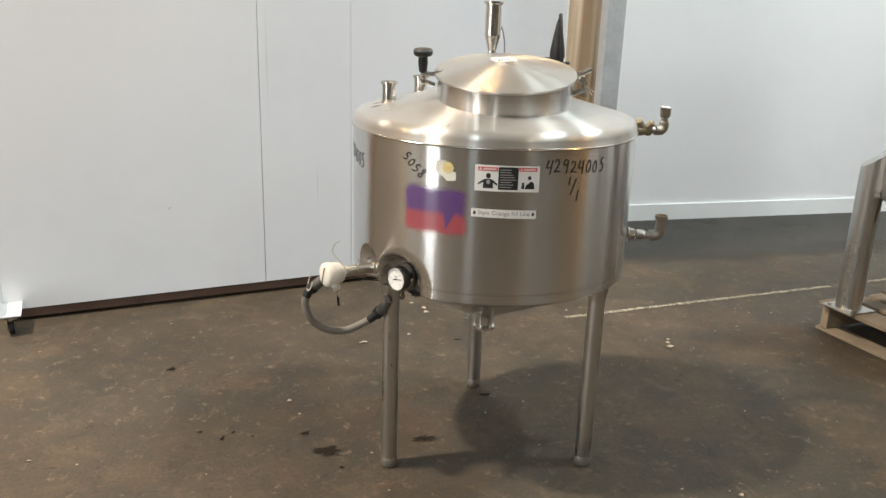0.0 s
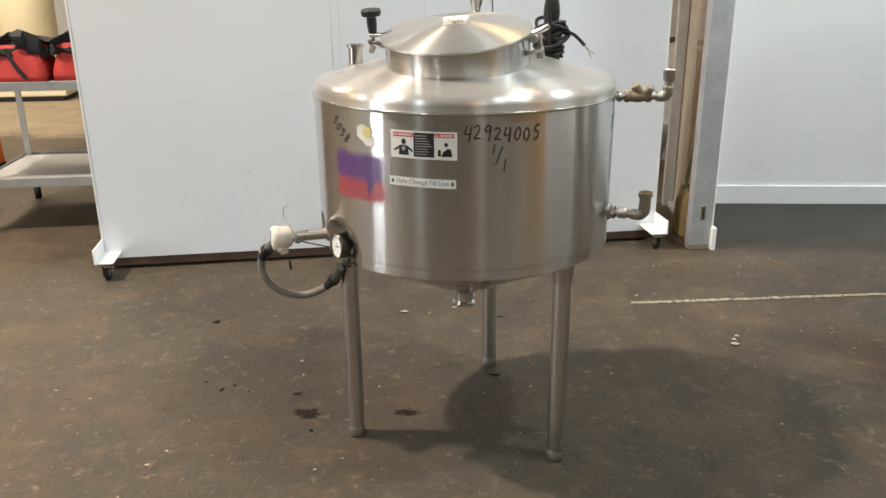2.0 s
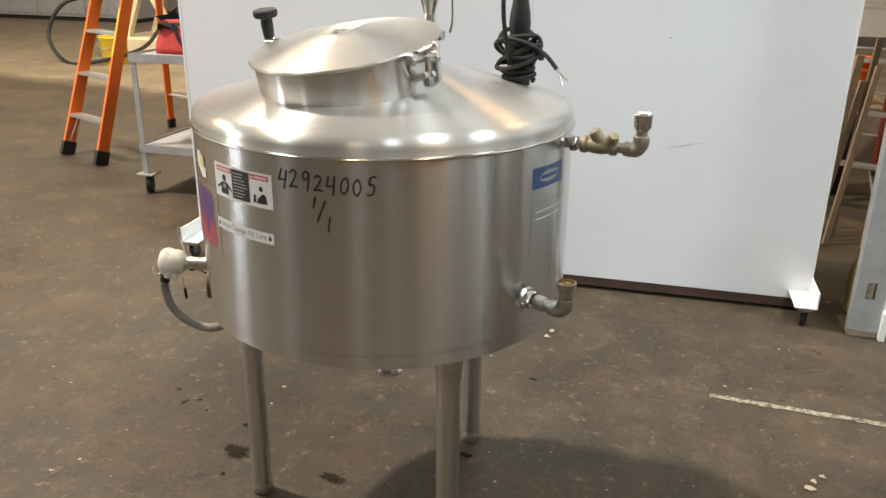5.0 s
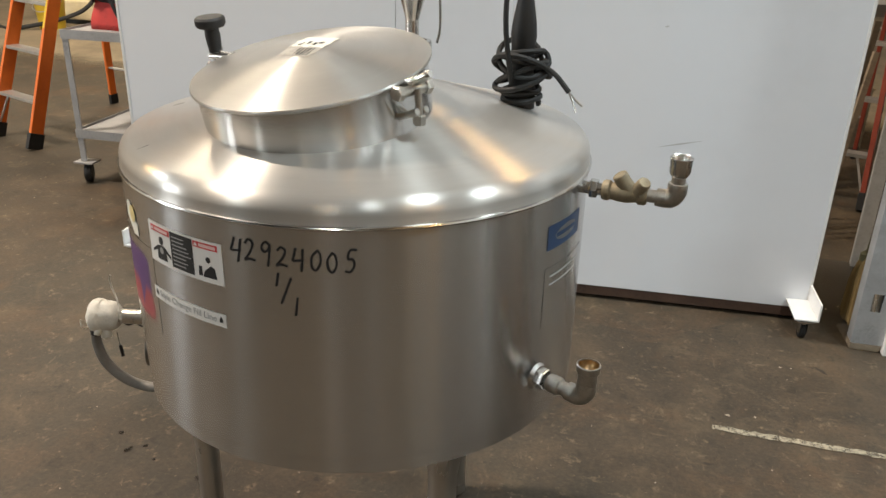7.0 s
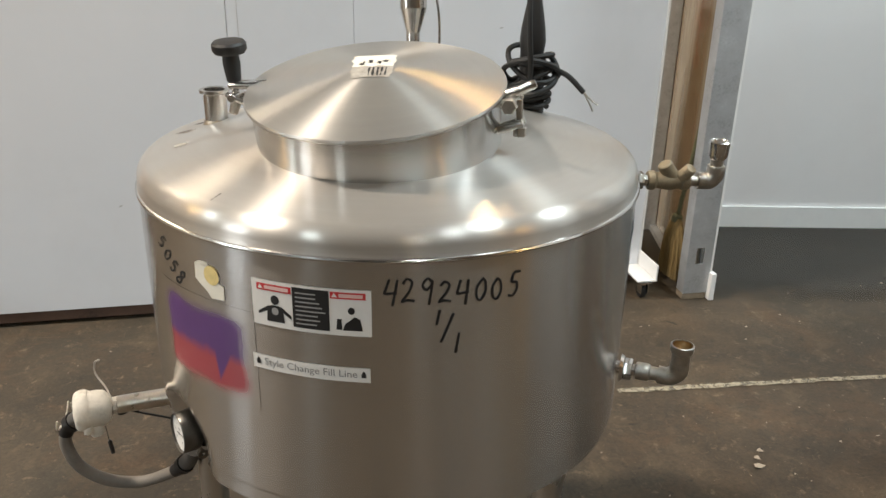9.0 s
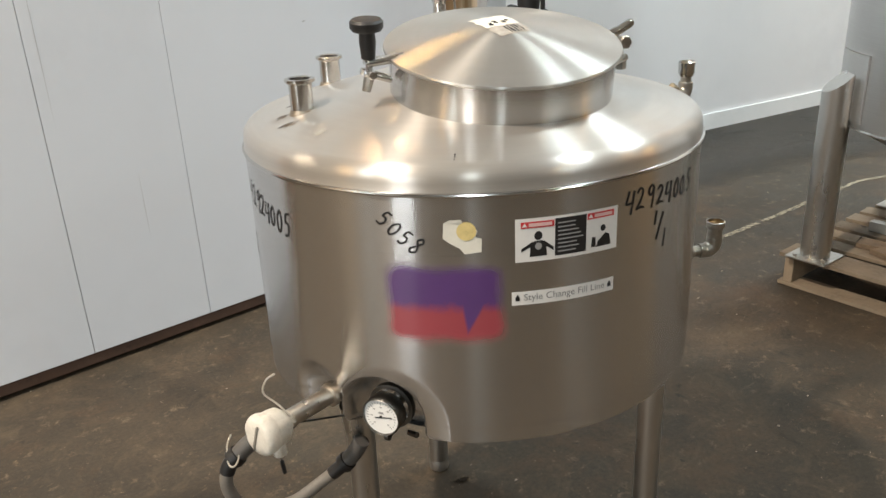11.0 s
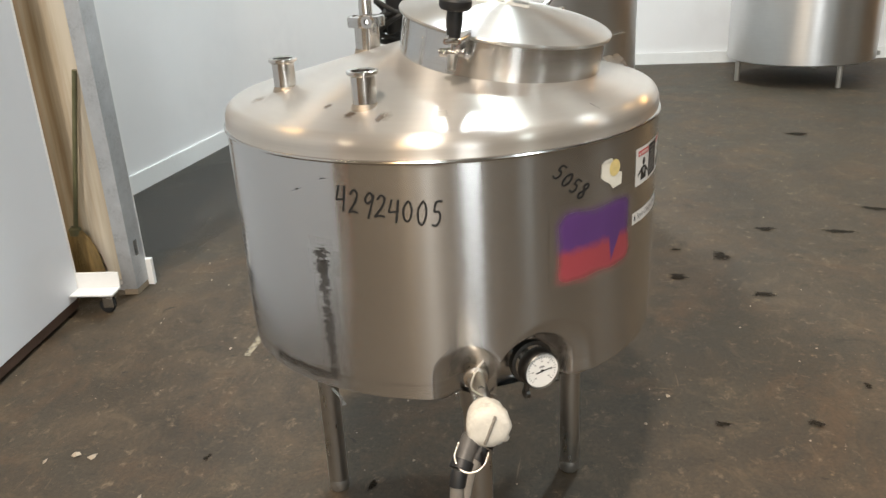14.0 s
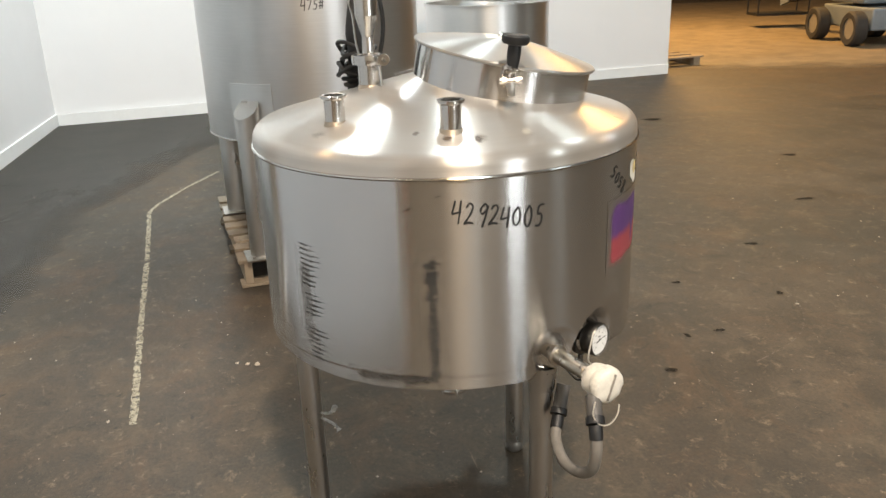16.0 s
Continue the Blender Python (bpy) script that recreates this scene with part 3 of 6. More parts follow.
tagged(part("post_back", bm, M_GALV, smooth=0), "galvanised steel post at the back of the cladding", "post", kind="structure")

# floor coating and painted line, parts of the floor
bm = bmesh.new()
uv = bm.loops.layers.uv.new("flat")
rnd = random.Random(4)
edge = curve_points([(2.4, 4.0, 0), (2.9, 3.85, 0), (3.7, 3.65, 0), (4.8, 3.5, 0), (5.6, 3.1, 0), (6.4, 2.75, 0), (7.2, 2.2, 0), (8.0, 1.6, 0), (8.7, 0.7, 0)], 10)
last = None
for q in edge:
    far = 4.785 - 0.1453 * (max(q.x, 2.92) - 2.917) - 0.004
    row = [bm.verts.new((q.x, q.y + (far - q.y) * k / 6 + (rnd.uniform(-0.05, 0.05) if k == 0 else 0), 0.0025)) for k in range(7)]
    if last:
        for k in range(6):
            f = bm.faces.new((last[k], row[k], row[k + 1], last[k + 1]))
            for loop, d in zip(f.loops, (k, k, k + 1, k + 1)):
                loop[uv].uv = (min(1, d / 3), 0)
    last = row
part("coating", bm, M_COAT, floor, "dark worn coating on the concrete beside the wall", smooth=0)


def ribbon(points, width, z, rnd, gap=0.0, wobble=0.25):
    """A worn flat stripe along the points, with gaps where it has rubbed off."""
    line = curve_points([(x, y, z) for x, y in points], 40)
    own = bmesh.new()
    last = None
    for i, p in enumerate(line):
        d = (line[min(i + 1, len(line) - 1)] - line[max(i - 1, 0)]).normalized()
        side = Vector((-d.y, d.x, 0)) * width / 2
        if rnd.random() < gap:
            last = None
            continue
        a = own.verts.new(p + side * (1 + rnd.uniform(-wobble, wobble)))
        b = own.verts.new(p - side * (1 + rnd.uniform(-wobble, wobble)))
        if last:
            own.faces.new((last[0], a, b, last[1]))
        last = (a, b)
    return own


part("line", ribbon([(2.078, 3.178), (2.9, 3.15), (3.8, 3.112), (4.5, 3.09), (4.87, 3.065), (5.3, 2.85), (5.75, 2.56)], 0.026, 0.004, random.Random(3), 0.008, 0.3), M_LINE, floor, "worn pale painted line", smooth=0)


def blot(x, y, rx, ry, turn, rnd, z=0.003):
    own = bmesh.new()
    n = 26
    ph = [rnd.uniform(0, 6.28) for _ in range(4)]
    ring = []
    for k in range(n):
        a = 2 * math.pi * k / n
        r = 1 + 0.2 * math.sin(2 * a + ph[0]) + 0.14 * math.sin(3 * a + ph[1]) + 0.1 * math.sin(5 * a + ph[2]) + 0.08 * math.sin(8 * a + ph[3]) + rnd.uniform(-0.06, 0.06)
        u, v = rx * r * math.cos(a), ry * r * math.sin(a)
        ring.append(own.verts.new((x + u * math.cos(turn) - v * math.sin(turn), y + u * math.sin(turn) + v * math.cos(turn), z)))
    uv = own.loops.layers.uv.new("flat")
    middle = own.verts.new((x, y, z))
    for k in range(n):
        f = own.faces.new((middle, ring[k], ring[(k + 1) % n]))
        for loop, d in zip(f.loops, (0.5, 0, 0)):
            loop[uv].uv = (d, 0.5)
    return own


rnd = random.Random(11)
for x, y, rx, ry in ((0.637, 2.367, 0.062, 0.046), (0.979, 2.333, 0.05, 0.032), (0.598, 2.509, 0.026, 0.018), (1.34, 2.564, 0.03, 0.02), (0.317, 2.57, 0.012, 0.02), (0.42, 2.55, 0.01, 0.008),
                     (0.36, 2.6, 0.012, 0.009), (0.25, 2.64, 0.013, 0.01), (0.66, 2.25, 0.012, 0.01), (1.666, 1.52, 0.02, 0.03), (3.388, 0.93, 0.03, 0.06), (3.34, 0.595, 0.035, 0.09), (2.797, 1.455, 0.035, 0.06), (2.613, 1.146, 0.03, 0.05),
                     (3.119, 1.414, 0.02, 0.03), (3.032, 1.22, 0.05, 0.06), (3.669, 0.298, 0.03, 0.1), (1.675, 1.236, 0.022, 0.035), (2.694, 0.013, 0.03, 0.05), (3.235, -0.852, 0.03, 0.08), (1.885, 0.845, 0.02, 0.03), (2.4, 0.7, 0.02, 0.03),
                     (4.6, -0.4, 0.04, 0.12), (5.3, 0.2, 0.05, 0.1), (4.2, -1.6, 0.04, 0.09), (2.1, 0.35, 0.02, 0.03), (1.9, 1.0, 0.02, 0.02), (5.9, -1.5, 0.06, 0.14), (1.45, 3.1, 0.018, 0.012), (0.2, 3.2, 0.03, 0.02)):
    part("stain", blot(x, y, rx * 1.25, ry * 1.1, rnd.uniform(-0.5, 0.5), rnd), M_OIL, floor, smooth=0)
part("scrape", ribbon([(1.55, 1.08), (1.7, 0.62), (1.95, 0.37), (2.25, 0.3), (2.55, 0.42)], 0.004, 0.003, random.Random(8), 0.4, 0.6), M_SCRAPE, floor, smooth=0)
part("scrape", ribbon([(2.28, 1.95), (2.32, 1.8), (2.5, 1.72)], 0.004, 0.003, random.Random(9), 0.4, 0.6), M_SCRAPE, floor, smooth=0)

# crumbs, paint flakes and grit on the floor
rnd = random.Random(21)
bm = bmesh.new()
known = ((2.375, 2.748, 0.02), (1.412, 3.604, 0.014), (2.135, 3.261, 0.012), (2.119, 4.185, 0.012), (1.26, 3.23, 0.012), (1.82, 1.661, 0.014), (1.451, 3.521, 0.022), (2.399, 2.783, 0.014), (1.967, 0.37, 0.012), (0.6, 2.769, 0.012), (2.359, 2.711, 0.018), (1.032, 3.205, 0.02), (1.441, 3.463, 0.02))
flakes = list(known)
for _ in range(2400):
    x, y = rnd.uniform(-2.2, 6.5), rnd.uniform(-1.5, 5.0)
    if noise.noise((x * 1.1, y * 1.1, 3.1)) > -0.25:
        flakes.append((x, y, 0.0011 + 0.0075 * rnd.random() ** 5))
for x, y, r in flakes:
    k = rnd.choice((4, 5, 6))
    a0 = rnd.uniform(0, 6.28)
    ring = [bm.verts.new((x + r * rnd.uniform(0.4, 1.3) * math.cos(a0 + 6.28 * i / k), y + r * rnd.uniform(0.3, 1) * math.sin(a0 + 6.28 * i / k), 0.0022 + rnd.uniform(0, 0.25) * r)) for i in range(k)]
    top = bm.verts.new((x, y, 0.003 + 0.5 * r))
    for i in range(k):
        bm.faces.new((ring[i], ring[(i + 1) % k], top))
tagged(part("floor_grit", bm, M_GRIT, smooth=0), "pale paint flakes and grit scattered on concrete", "debris", kind="stuff")

# ---- rolling partition ----
p = thing("rolling_partition", (1.008, 4.053, 0), "tall white sheet-clad partition on casters with brown bottom sill", "partition", turn=2.1)
for x0, x1 in ((-1.4825, -0.266), (-0.264, 0.2036), (0.2046, 1.4825)):
    part("board", box(x0, x1, -0.05, 0.05, 0.062, 2.7, 0.0015), M_PANEL, p)
part("sill", box(-1.47, 1.47, -0.046, 0.046, 0.018, 0.0615, 0.002), M_RUST, p, "dark brown bottom sill")
for sx in (-1, 1):
    part("edge_strip", box(min(sx * 1.483, sx * 1.493), max(sx * 1.483, sx * 1.493), -0.052, 0.052, 0.062, 2.7, 0.001), M_TRIM, p)
for a, b in (((0.80, 0.694), (0.985, 0.736)), ((-0.732, 0.488), (-0.71, 0.498)), ((0.775, 1.158), (0.795, 1.162)), ((0.02, 0.7), (0.021, 0.44)), ((-0.2255, 1.5), (-0.2245, 0.9))):
    d = Vector((b[0] - a[0], 0, b[1] - a[1]))
    n = Vector((-d.z, 0, d.x)).normalized() * (0.0035 if d.length < 0.2 else 0.0012)
    bm = bmesh.new()
    q0, q1 = Vector((a[0], -0.0508, a[1])), Vector((b[0], -0.0508, b[1]))
    middle = (q0 + q1) / 2
    bm.faces.new([bm.verts.new(v) for v in (q0, middle - n, q1, middle + n)])
    part("scratch", bm, M_SCRATCH, p, smooth=0)


def caster(parent, x, y, r=0.034):
    bm = box(-0.03, 0.03, -0.03, 0.03, 2 * r + 0.012, 2 * r + 0.018, 0.001)
    lathe([(0.016, 0), (0.016, 0.012)], 16, pose(0, 0, 2 * r + 0.001), bm)
    box(-0.017, -0.014, -0.02, 0.024, r - 0.006, 2 * r + 0.004, 0.001, bm)
    box(0.014, 0.017, -0.02, 0.024, r - 0.006, 2 * r + 0.004, 0.001, bm)
    bm.transform(pose(x, y, 0))
    fork = part("caster", bm, M_BRIGHT, parent)
    bm = lathe([(0, -0.011), (r - 0.005, -0.012), (r, -0.007), (r, 0.007), (r - 0.005, 0.012), (0, 0.011)], 24, pose(x, y + 0.012, r, 0, 90, 0))
    part("wheel", bm, M_RUBBER, fork, "black rubber caster wheel")


for sx in (-1, 1):
    c = sx * 1.447
    for sy, reach in ((-1, 0.238), (1, 0.25)):
        y0, y1 = sorted((sy * 0.052, sy * reach))
        bm = box(c - 0.045, c + 0.045, y0, y1, 0.094, 0.101, 0.001)
        edge_ = sorted((c + sx * 0.0385, c + sx * 0.045))
        box(edge_[0], edge_[1], y0, y1, 0.1005, 0.17, 0.001, bm)
        part("foot", bm, M_TRIM, p, "white painted steel angle foot")
        caster(p, c, sy * 0.2)

# ---- the tank ----
TX, TY, TR = 1.184, 2.299, 0.449
tank = thing("mixing_tank", (TX, TY, 0), "round brushed stainless steel tank on three pipe legs", "tank")


def around(az, r, z):
    return Vector((r * math.cos(radians(az)), r * math.sin(radians(az)), z))


def arch(az, z, az0, z0, rad, stretch=1.0):
    """How far a place of the shell lies inside an arch that runs down to the bottom edge: 1 in the middle, 0 on the rim."""
    s = (az - az0) * math.pi / 180 * TR / stretch
    d = math.hypot(s, z - z0) if z > z0 else abs(s)
    return 1 - d / rad


def shell_radius(az, z):
    a = arch(az, z, -150.5, 0.698, 0.108)
    b = arch(az, z, -153.8, 0.695, 0.087)
    c = arch(az, z, -170.8, 0.712, 0.067)
    deep = max(0, a) ** 1.25 * 0.042
    if b > 0:
        f = min(b, 0.4) / 0.4
        deep = max(deep, deep + (0.09 - deep) * f * f * (3 - 2 * f))
    deep = max(deep, max(0, c) ** 1.25 * 0.05)
    return TR - deep - (0.0009 if z < 0.701 else 0)


azs = [-195 + 0.25 * k for k in range(260)] + [-130 + 2 * k for k in range(148)]
zs = [0.672 + 0.0025 * k for k in range(62)] + [0.83 + 0.03 * k for k in range(10)] + [1.118]
bm = bmesh.new()
rows = []
for z in zs:
    rows.append([bm.verts.new(around(a, shell_radius(a, z), z)) for a in azs])
low_row = [bm.verts.new(around(a, min(0.436, shell_radius(a, 0.672) - 0.004), 0.664)) for a in azs]
in_row = [bm.verts.new(around(a, min(0.34, shell_radius(a, 0.672) - 0.03), 0.622)) for a in azs]
rows = [in_row, low_row] + rows
for u, v in zip(rows, rows[1:]):
    for k in range(len(azs)):
        j = (k + 1) % len(azs)
        bm.faces.new((u[k], u[j], v[j], v[k]))
bmesh.ops.recalc_face_normals(bm, faces=bm.faces[:])
part("shell", bm, M_SHELL, tank, smooth=28)


def knuckle():
    """The roof's profile: a short upright skirt, a tight rounded rim and the cone."""
    slope, bend = 0.262, 0.03
    lean = math.atan(slope)
    tip = (TR - bend + bend * math.sin(lean), 1.1721 + (0.4063 - TR + bend - bend * math.sin(lean)) * slope)
    mid_z = tip[1] - bend * math.cos(lean)
    out = [(TR + 0.0012, 1.1225), (TR + 0.0004, 1.128)]
    for k in range(25):
        a = (math.pi / 2 - lean) * k / 24
        out.append((TR - bend + bend * math.cos(a), mid_z + bend * math.sin(a)))
    r, z = out[-1]
    out += [(q, z + (r - q) * slope) for q in (0.35, 0.25, 0.15, 0.05, 0.015)]
    return out + [(0, out[-1][1])]


ROOF = knuckle()


def roof_z(r):
    for (r0, z0), (r1, z1) in zip(ROOF, ROOF[1:]):
        if r1 <= r <= r0 and r0 > r1:
            return z0 + (z1 - z0) * (r0 - r) / (r0 - r1)
    return ROOF[-1][1]


part("roof", lathe(ROOF, 160), M_ROOF, tank, "dusty brown-stained conical steel roof, tinted for warm reflections, rounded rim")
part("weld_bead", lathe([(TR + 0.001 + 0.004 * math.cos(a), 1.1195 + 0.004 * math.sin(a)) for a in [math.pi * 2 * k / 8 for k in range(8)]], 160, closed=True), M_BRIGHT, tank)
part("bottom_cone", lathe([(0.342, 0.6225), (0.033, 0.466), (0.031, 0.458), (0.031, 0.434)], 96), M_SHELL, tank)
part("outlet_ferrule", lathe([(0.031, 0.436), (0.038, 0.428), (0.038, 0.42), (0.028, 0.42), (0.028, 0.44)], 40), M_BRIGHT, tank)
for az, out_ in ((-168.0, 0.378), (-49.5, 0.388), (68.0, 0.388)):
    q = around(az, out_, 0)
    leg = part("leg", rod((q.x, q.y, 0.03), (q.x, q.y, 0.668), 0.027, n=28), M_LEG, tank)
    part("foot_cap", lathe([(0, 0.001), (0.0245, 0.001), (0.0283, 0.006), (0.0283, 0.03), (0.027, 0.036)], 28, pose(q.x, q.y, 0)), M_CAPW, leg, "scuffed pale foot cap")
    part("gusset", lathe([(0.0285, 0.6), (0.036, 0.66)], 24, pose(q.x, q.y, 0)), M_LEG, leg)
q = around(69.5, 0.388, 0)
bm = bmesh.new()
for pts in (((-0.02, -0.022, 0.36), (-0.045, -0.04, 0.37), (-0.06, -0.05, 0.385), (-0.064, -0.056, 0.40)), ((-0.02, -0.022, 0.345), (-0.05, -0.05, 0.335), (-0.062, -0.06, 0.32))):
    hose([q + Vector(v) for v in pts], [0.004, 0.0045, 0.008, 0.003], 5, 4, bm)
part("torn_tape", bm, M_GLUEFILM, tank, "torn strips of clear tape on a leg")

# manway
LID = Matrix.Translation((1.144 - TX, 2.159 - TY, 1.299)) @ Vector((-0.0965, -0.1786, 1)).to_track_quat("Z", "Y").to_matrix().to_4x4()
LIDI = LID.inverted()
lid_up = (LID.to_3x3() @ Vector((0, 0, 1))).normalized()


def on_lid(world, lift=None):
    """A place of the room in the lid's own frame."""
    v = LIDI @ (Vector(world) - Vector((TX, TY, 0)))
    if lift is not None:
        v.z = lift
    return v


bm = lathe([(0.196, -0.006), (0.2035, -0.006), (0.203, -0.13), (0.196, -0.13)], 128)
neck = part("manway_neck", bm, M_SHELL, tank)
neck.matrix_local = LID
bm = lathe([(0, -0.004), (0.2, -0.008), (0.2115, -0.0045), (0.213, -0.001), (0.2115, 0.002), (0.205, 0.003), (0.16, 0.0125), (0.1, 0.024), (0.05, 0.031), (0.02, 0.033), (0, 0.0335)], 128)
lid = part("lid", bm, M_LID, tank, "dished steel manway lid with a torn sticker")
lid.matrix_local = LID
# torn sticker on the lid
rnd = random.Random(5)


def lid_z(r):
    pr = [(0.205, 0.003), (0.16, 0.0125), (0.1, 0.024), (0.05, 0.031), (0.02, 0.033), (0, 0.0335)]
    for (r0, z0), (r1, z1) in zip(pr, pr[1:]):
        if r1 <= r <= r0:
            return z0 + (z1 - z0) * (r0 - r) / (r0 - r1)
    return 0.0


# a slanted paper rest, its lower half scraped to dark stripes
def lid_quad(corners, u0, u1, v0, v1, lift, rag, rnd, n=6):
    c = [on_lid(q) for q in corners]
    own = bmesh.new()
    grid = {}
    for i in range(n + 1):
        for j in range(n + 1):
            u, v = u0 + (u1 - u0) * i / n, v0 + (v1 - v0) * j / n
            q = (c[0] * (1 - u) + c[1] * u) * (1 - v) + (c[3] * (1 - u) + c[2] * u) * v
            x, y = q.x, q.y
            if i in (0, n) or j in (0, n):
                x, y = x + rnd.uniform(-rag, rag), y + rnd.uniform(-rag, rag)
            grid[i, j] = own.verts.new((x, y, lid_z(math.hypot(x, y)) + lift))
    for i in range(n):
        for j in range(n):
            own.faces.new((grid[i, j], grid[i + 1, j], grid[i + 1, j + 1], grid[i, j + 1]))
    return own


SQ = ((1.098, 2.112, 1.33), (1.16, 2.102, 1.33), (1.186, 2.198, 1.332), (1.114, 2.218, 1.332))
st = part("sticker", lid_quad(SQ, 0, 1, 0.42, 1, 0.0012, 0.003, rnd), M_PAPER, lid, "torn white paper sticker with black marks")
for u0, u1, v0, v1 in ((0.2, 0.34, 0.5, 0.6), (0.4, 0.52, 0.54, 0.66), (0.6, 0.66, 0.52, 0.64), (0.66, 0.84, 0.62, 0.67)):
    part("mark", lid_quad(SQ, u0, u1, v0, v1, 0.0019, 0.004, rnd, 3), M_INK, st)
scrap = part("sticker_scrap", lid_quad(SQ, 0, 1, 0, 0.42, 0.0011, 0.004, rnd), M_SCRAP, lid, "dark grey scraped residue of a sticker")
for k in range(5):
    part("stripe", lid_quad(SQ, 0.44 + k * 0.1, 0.48 + k * 0.1, 0.06, 0.36, 0.0018, 0.0012, rnd, 3), M_INK, scrap)

# knob clamp
kb = Vector((0.91 - TX, 2.238 - TY, 1.352))
kdir = (lid_up + Vector((0, 0, 0.6))).normalized()
base = kb - kdir * 0.085
kn = part("clamp_bolt", rod(base, kb - kdir * 0.03, 0.006), M_BRIGHT, tank)
part("knob", lathe([(0, -0.058), (0.012, -0.058), (0.0145, -0.03), (0.0135, -0.014), (0.025, -0.011), (0.0285, -0.006), (0.0285, 0.004), (0.025, 0.008), (0, 0.009)], 32, Matrix.Translation(kb) @ kdir.to_track_quat("Z", "Y").to_matrix().to_4x4()), M_BLACK, kn, "black plastic clamp knob")
out = (Vector((kb.x, kb.y, 0)) - Vector((LID.translation.x, LID.translation.y, 0))).normalized()
side = Vector((-out.y, out.x, 0))
bm = bmesh.new()
for sgn in (-1, 1):
    rod(base + side * 0.013 * sgn - out * 0.035 - Vector((0, 0, 0.012)), base + side * 0.013 * sgn + out * 0.012 + Vector((0, 0, 0.004)), 0.006, bm=bm, n=12)
rod(base - side * 0.024, base + side * 0.024, 0.0075, bm=bm, n=16)
rod(base + Vector((0, 0, 0.026)), base + kdir * 0.036, 0.013, 0.011, bm=bm, n=6)
part("clamp_bracket", bm, M_BRIGHT, kn)
bm = rod(kb - kdir * 0.062 - out * 0.05 - side * 0.012, kb - kdir * 0.066 + out * 0.005 - side * 0.012, 0.006, bm=None, n=10)
rod(kb - kdir * 0.062 - out * 0.05 + side * 0.012, kb - kdir * 0.066 + out * 0.005 + side * 0.012, 0.006, bm=bm, n=10)
part("lid_lug", bm, M_BRIGHT, kn)
bm = box(-0.008, 0.062, -0.0125, 0.0125, -0.002, 0.004, 0.0015)
toward = Vector((LID.translation.x - kb.x, LID.translation.y - kb.y, 0)).normalized()
turn_ = Matrix((toward, Vector((-toward.y, toward.x, 0)), Vector((0, 0, 1)))).transposed().to_4x4()
bm.transform(Matrix.Translation(kb - kdir * 0.064 - Vector((0, 0, 0.002))) @ turn_ @ pose(0, 0, 0, 0, -9, 0))
part("lid_strap", bm, M_BRIGHT, kn, "flat bright steel strap under the knob")
part("latch_tongue", rod(base - Vector((0, 0, 0.004)), base - Vector((0, 0, 0.03)) + out * 0.008, 0.01, 0.008, n=8), M_CAST, kn)

# hinge and toggle on the other side
hp = Vector((1.352 - TX, 2.075 - TY, 1.287))
ho = (Vector((hp.x, hp.y, 0)) - Vector((LID.translation.x, LID.translation.y, 0))).normalized()
hs = Vector((-ho.y, ho.x, 0))
bm = rod(hp - hs * 0.03, hp + hs * 0.03, 0.0085, n=14)
for sgn in (-1, 1):
    rod(hp - ho * 0.03 + hs * 0.02 * sgn - Vector((0, 0, 0.0)), hp + hs * 0.02 * sgn + ho * 0.006, 0.007, bm=bm, n=10)
    rod(hp + hs * 0.012 * sgn - Vector((0, 0, 0.045)) - ho * 0.02, hp + hs * 0.012 * sgn - Vector((0, 0, 0.03)) + ho * 0.02, 0.0065, bm=bm, n=10)
rod(hp + ho * 0.014 - Vector((0, 0, 0.04)), hp + ho * 0.01 + Vector((0, 0, 0.004)), 0.006, bm=bm, n=12)
rod(hp + ho * 0.014 - Vector((0, 0, 0.055)), hp + ho * 0.014 - Vector((0, 0, 0.038)), 0.011, bm=bm, n=6)
hg = part("toggle_clamp", bm, M_CAST, tank, "steel toggle clamp on the lid rim")
part("lever", hose([hp + Vector((0, 0, 0.006)) - ho * 0.02, hp + Vector((0, 0, 0.018)) + ho * 0.01, hp + Vector((0, 0, 0.031)) + ho * 0.035], [0.009, 0.008, 0.006], 10, 6), M_BRIGHT, hg)
part("clamp_nut", rod(hp + hs * 0.03, hp + hs * 0.044, 0.013, n=6), M_CAST, hg)
part("clamp_nut", rod(hp - hs * 0.044, hp - hs * 0.03, 0.013, n=6), M_CAST, hg)


def ferrule(x, y, top, tube, flange):
    r = math.hypot(x, y)
    low = roof_z(r) - 0.012
    ob = part("nozzle", lathe([(tube, low), (tube, top - 0.009), (flange, top - 0.005), (flange, top), (flange - 0.003, top + 0.0012), (tube - 0.002, top), (tube - 0.003, low)], 40, pose(x, y, 0)), M_NOZ, tank, "short steel nozzle with a clamp flange")
    part("weld_collar", lathe([(tube + 0.006, roof_z(r + tube) - 0.006), (tube + 0.0005, roof_z(r) + 0.004)], 40, pose(x, y, 0)), M_WELD, ob)
    return ob


ferrule(0.862 - TX, 2.4 - TY, 1.25, 0.0215, 0.028)
ferrule(1.042 - TX, 2.592 - TY, 1.25, 0.0215, 0.028)
sx, sy = 1.243 - TX, 2.459 - TY
stack = ferrule(sx, sy, 1.292, 0.027, 0.034)
part("clamp_ring", lathe([(0.03, 1.283), (0.04, 1.284), (0.041, 1.292), (0.041, 1.298), (0.04, 1.305), (0.03, 1.306)], 36, pose(sx, sy, 0), closed=True), M_BRIGHT, stack)
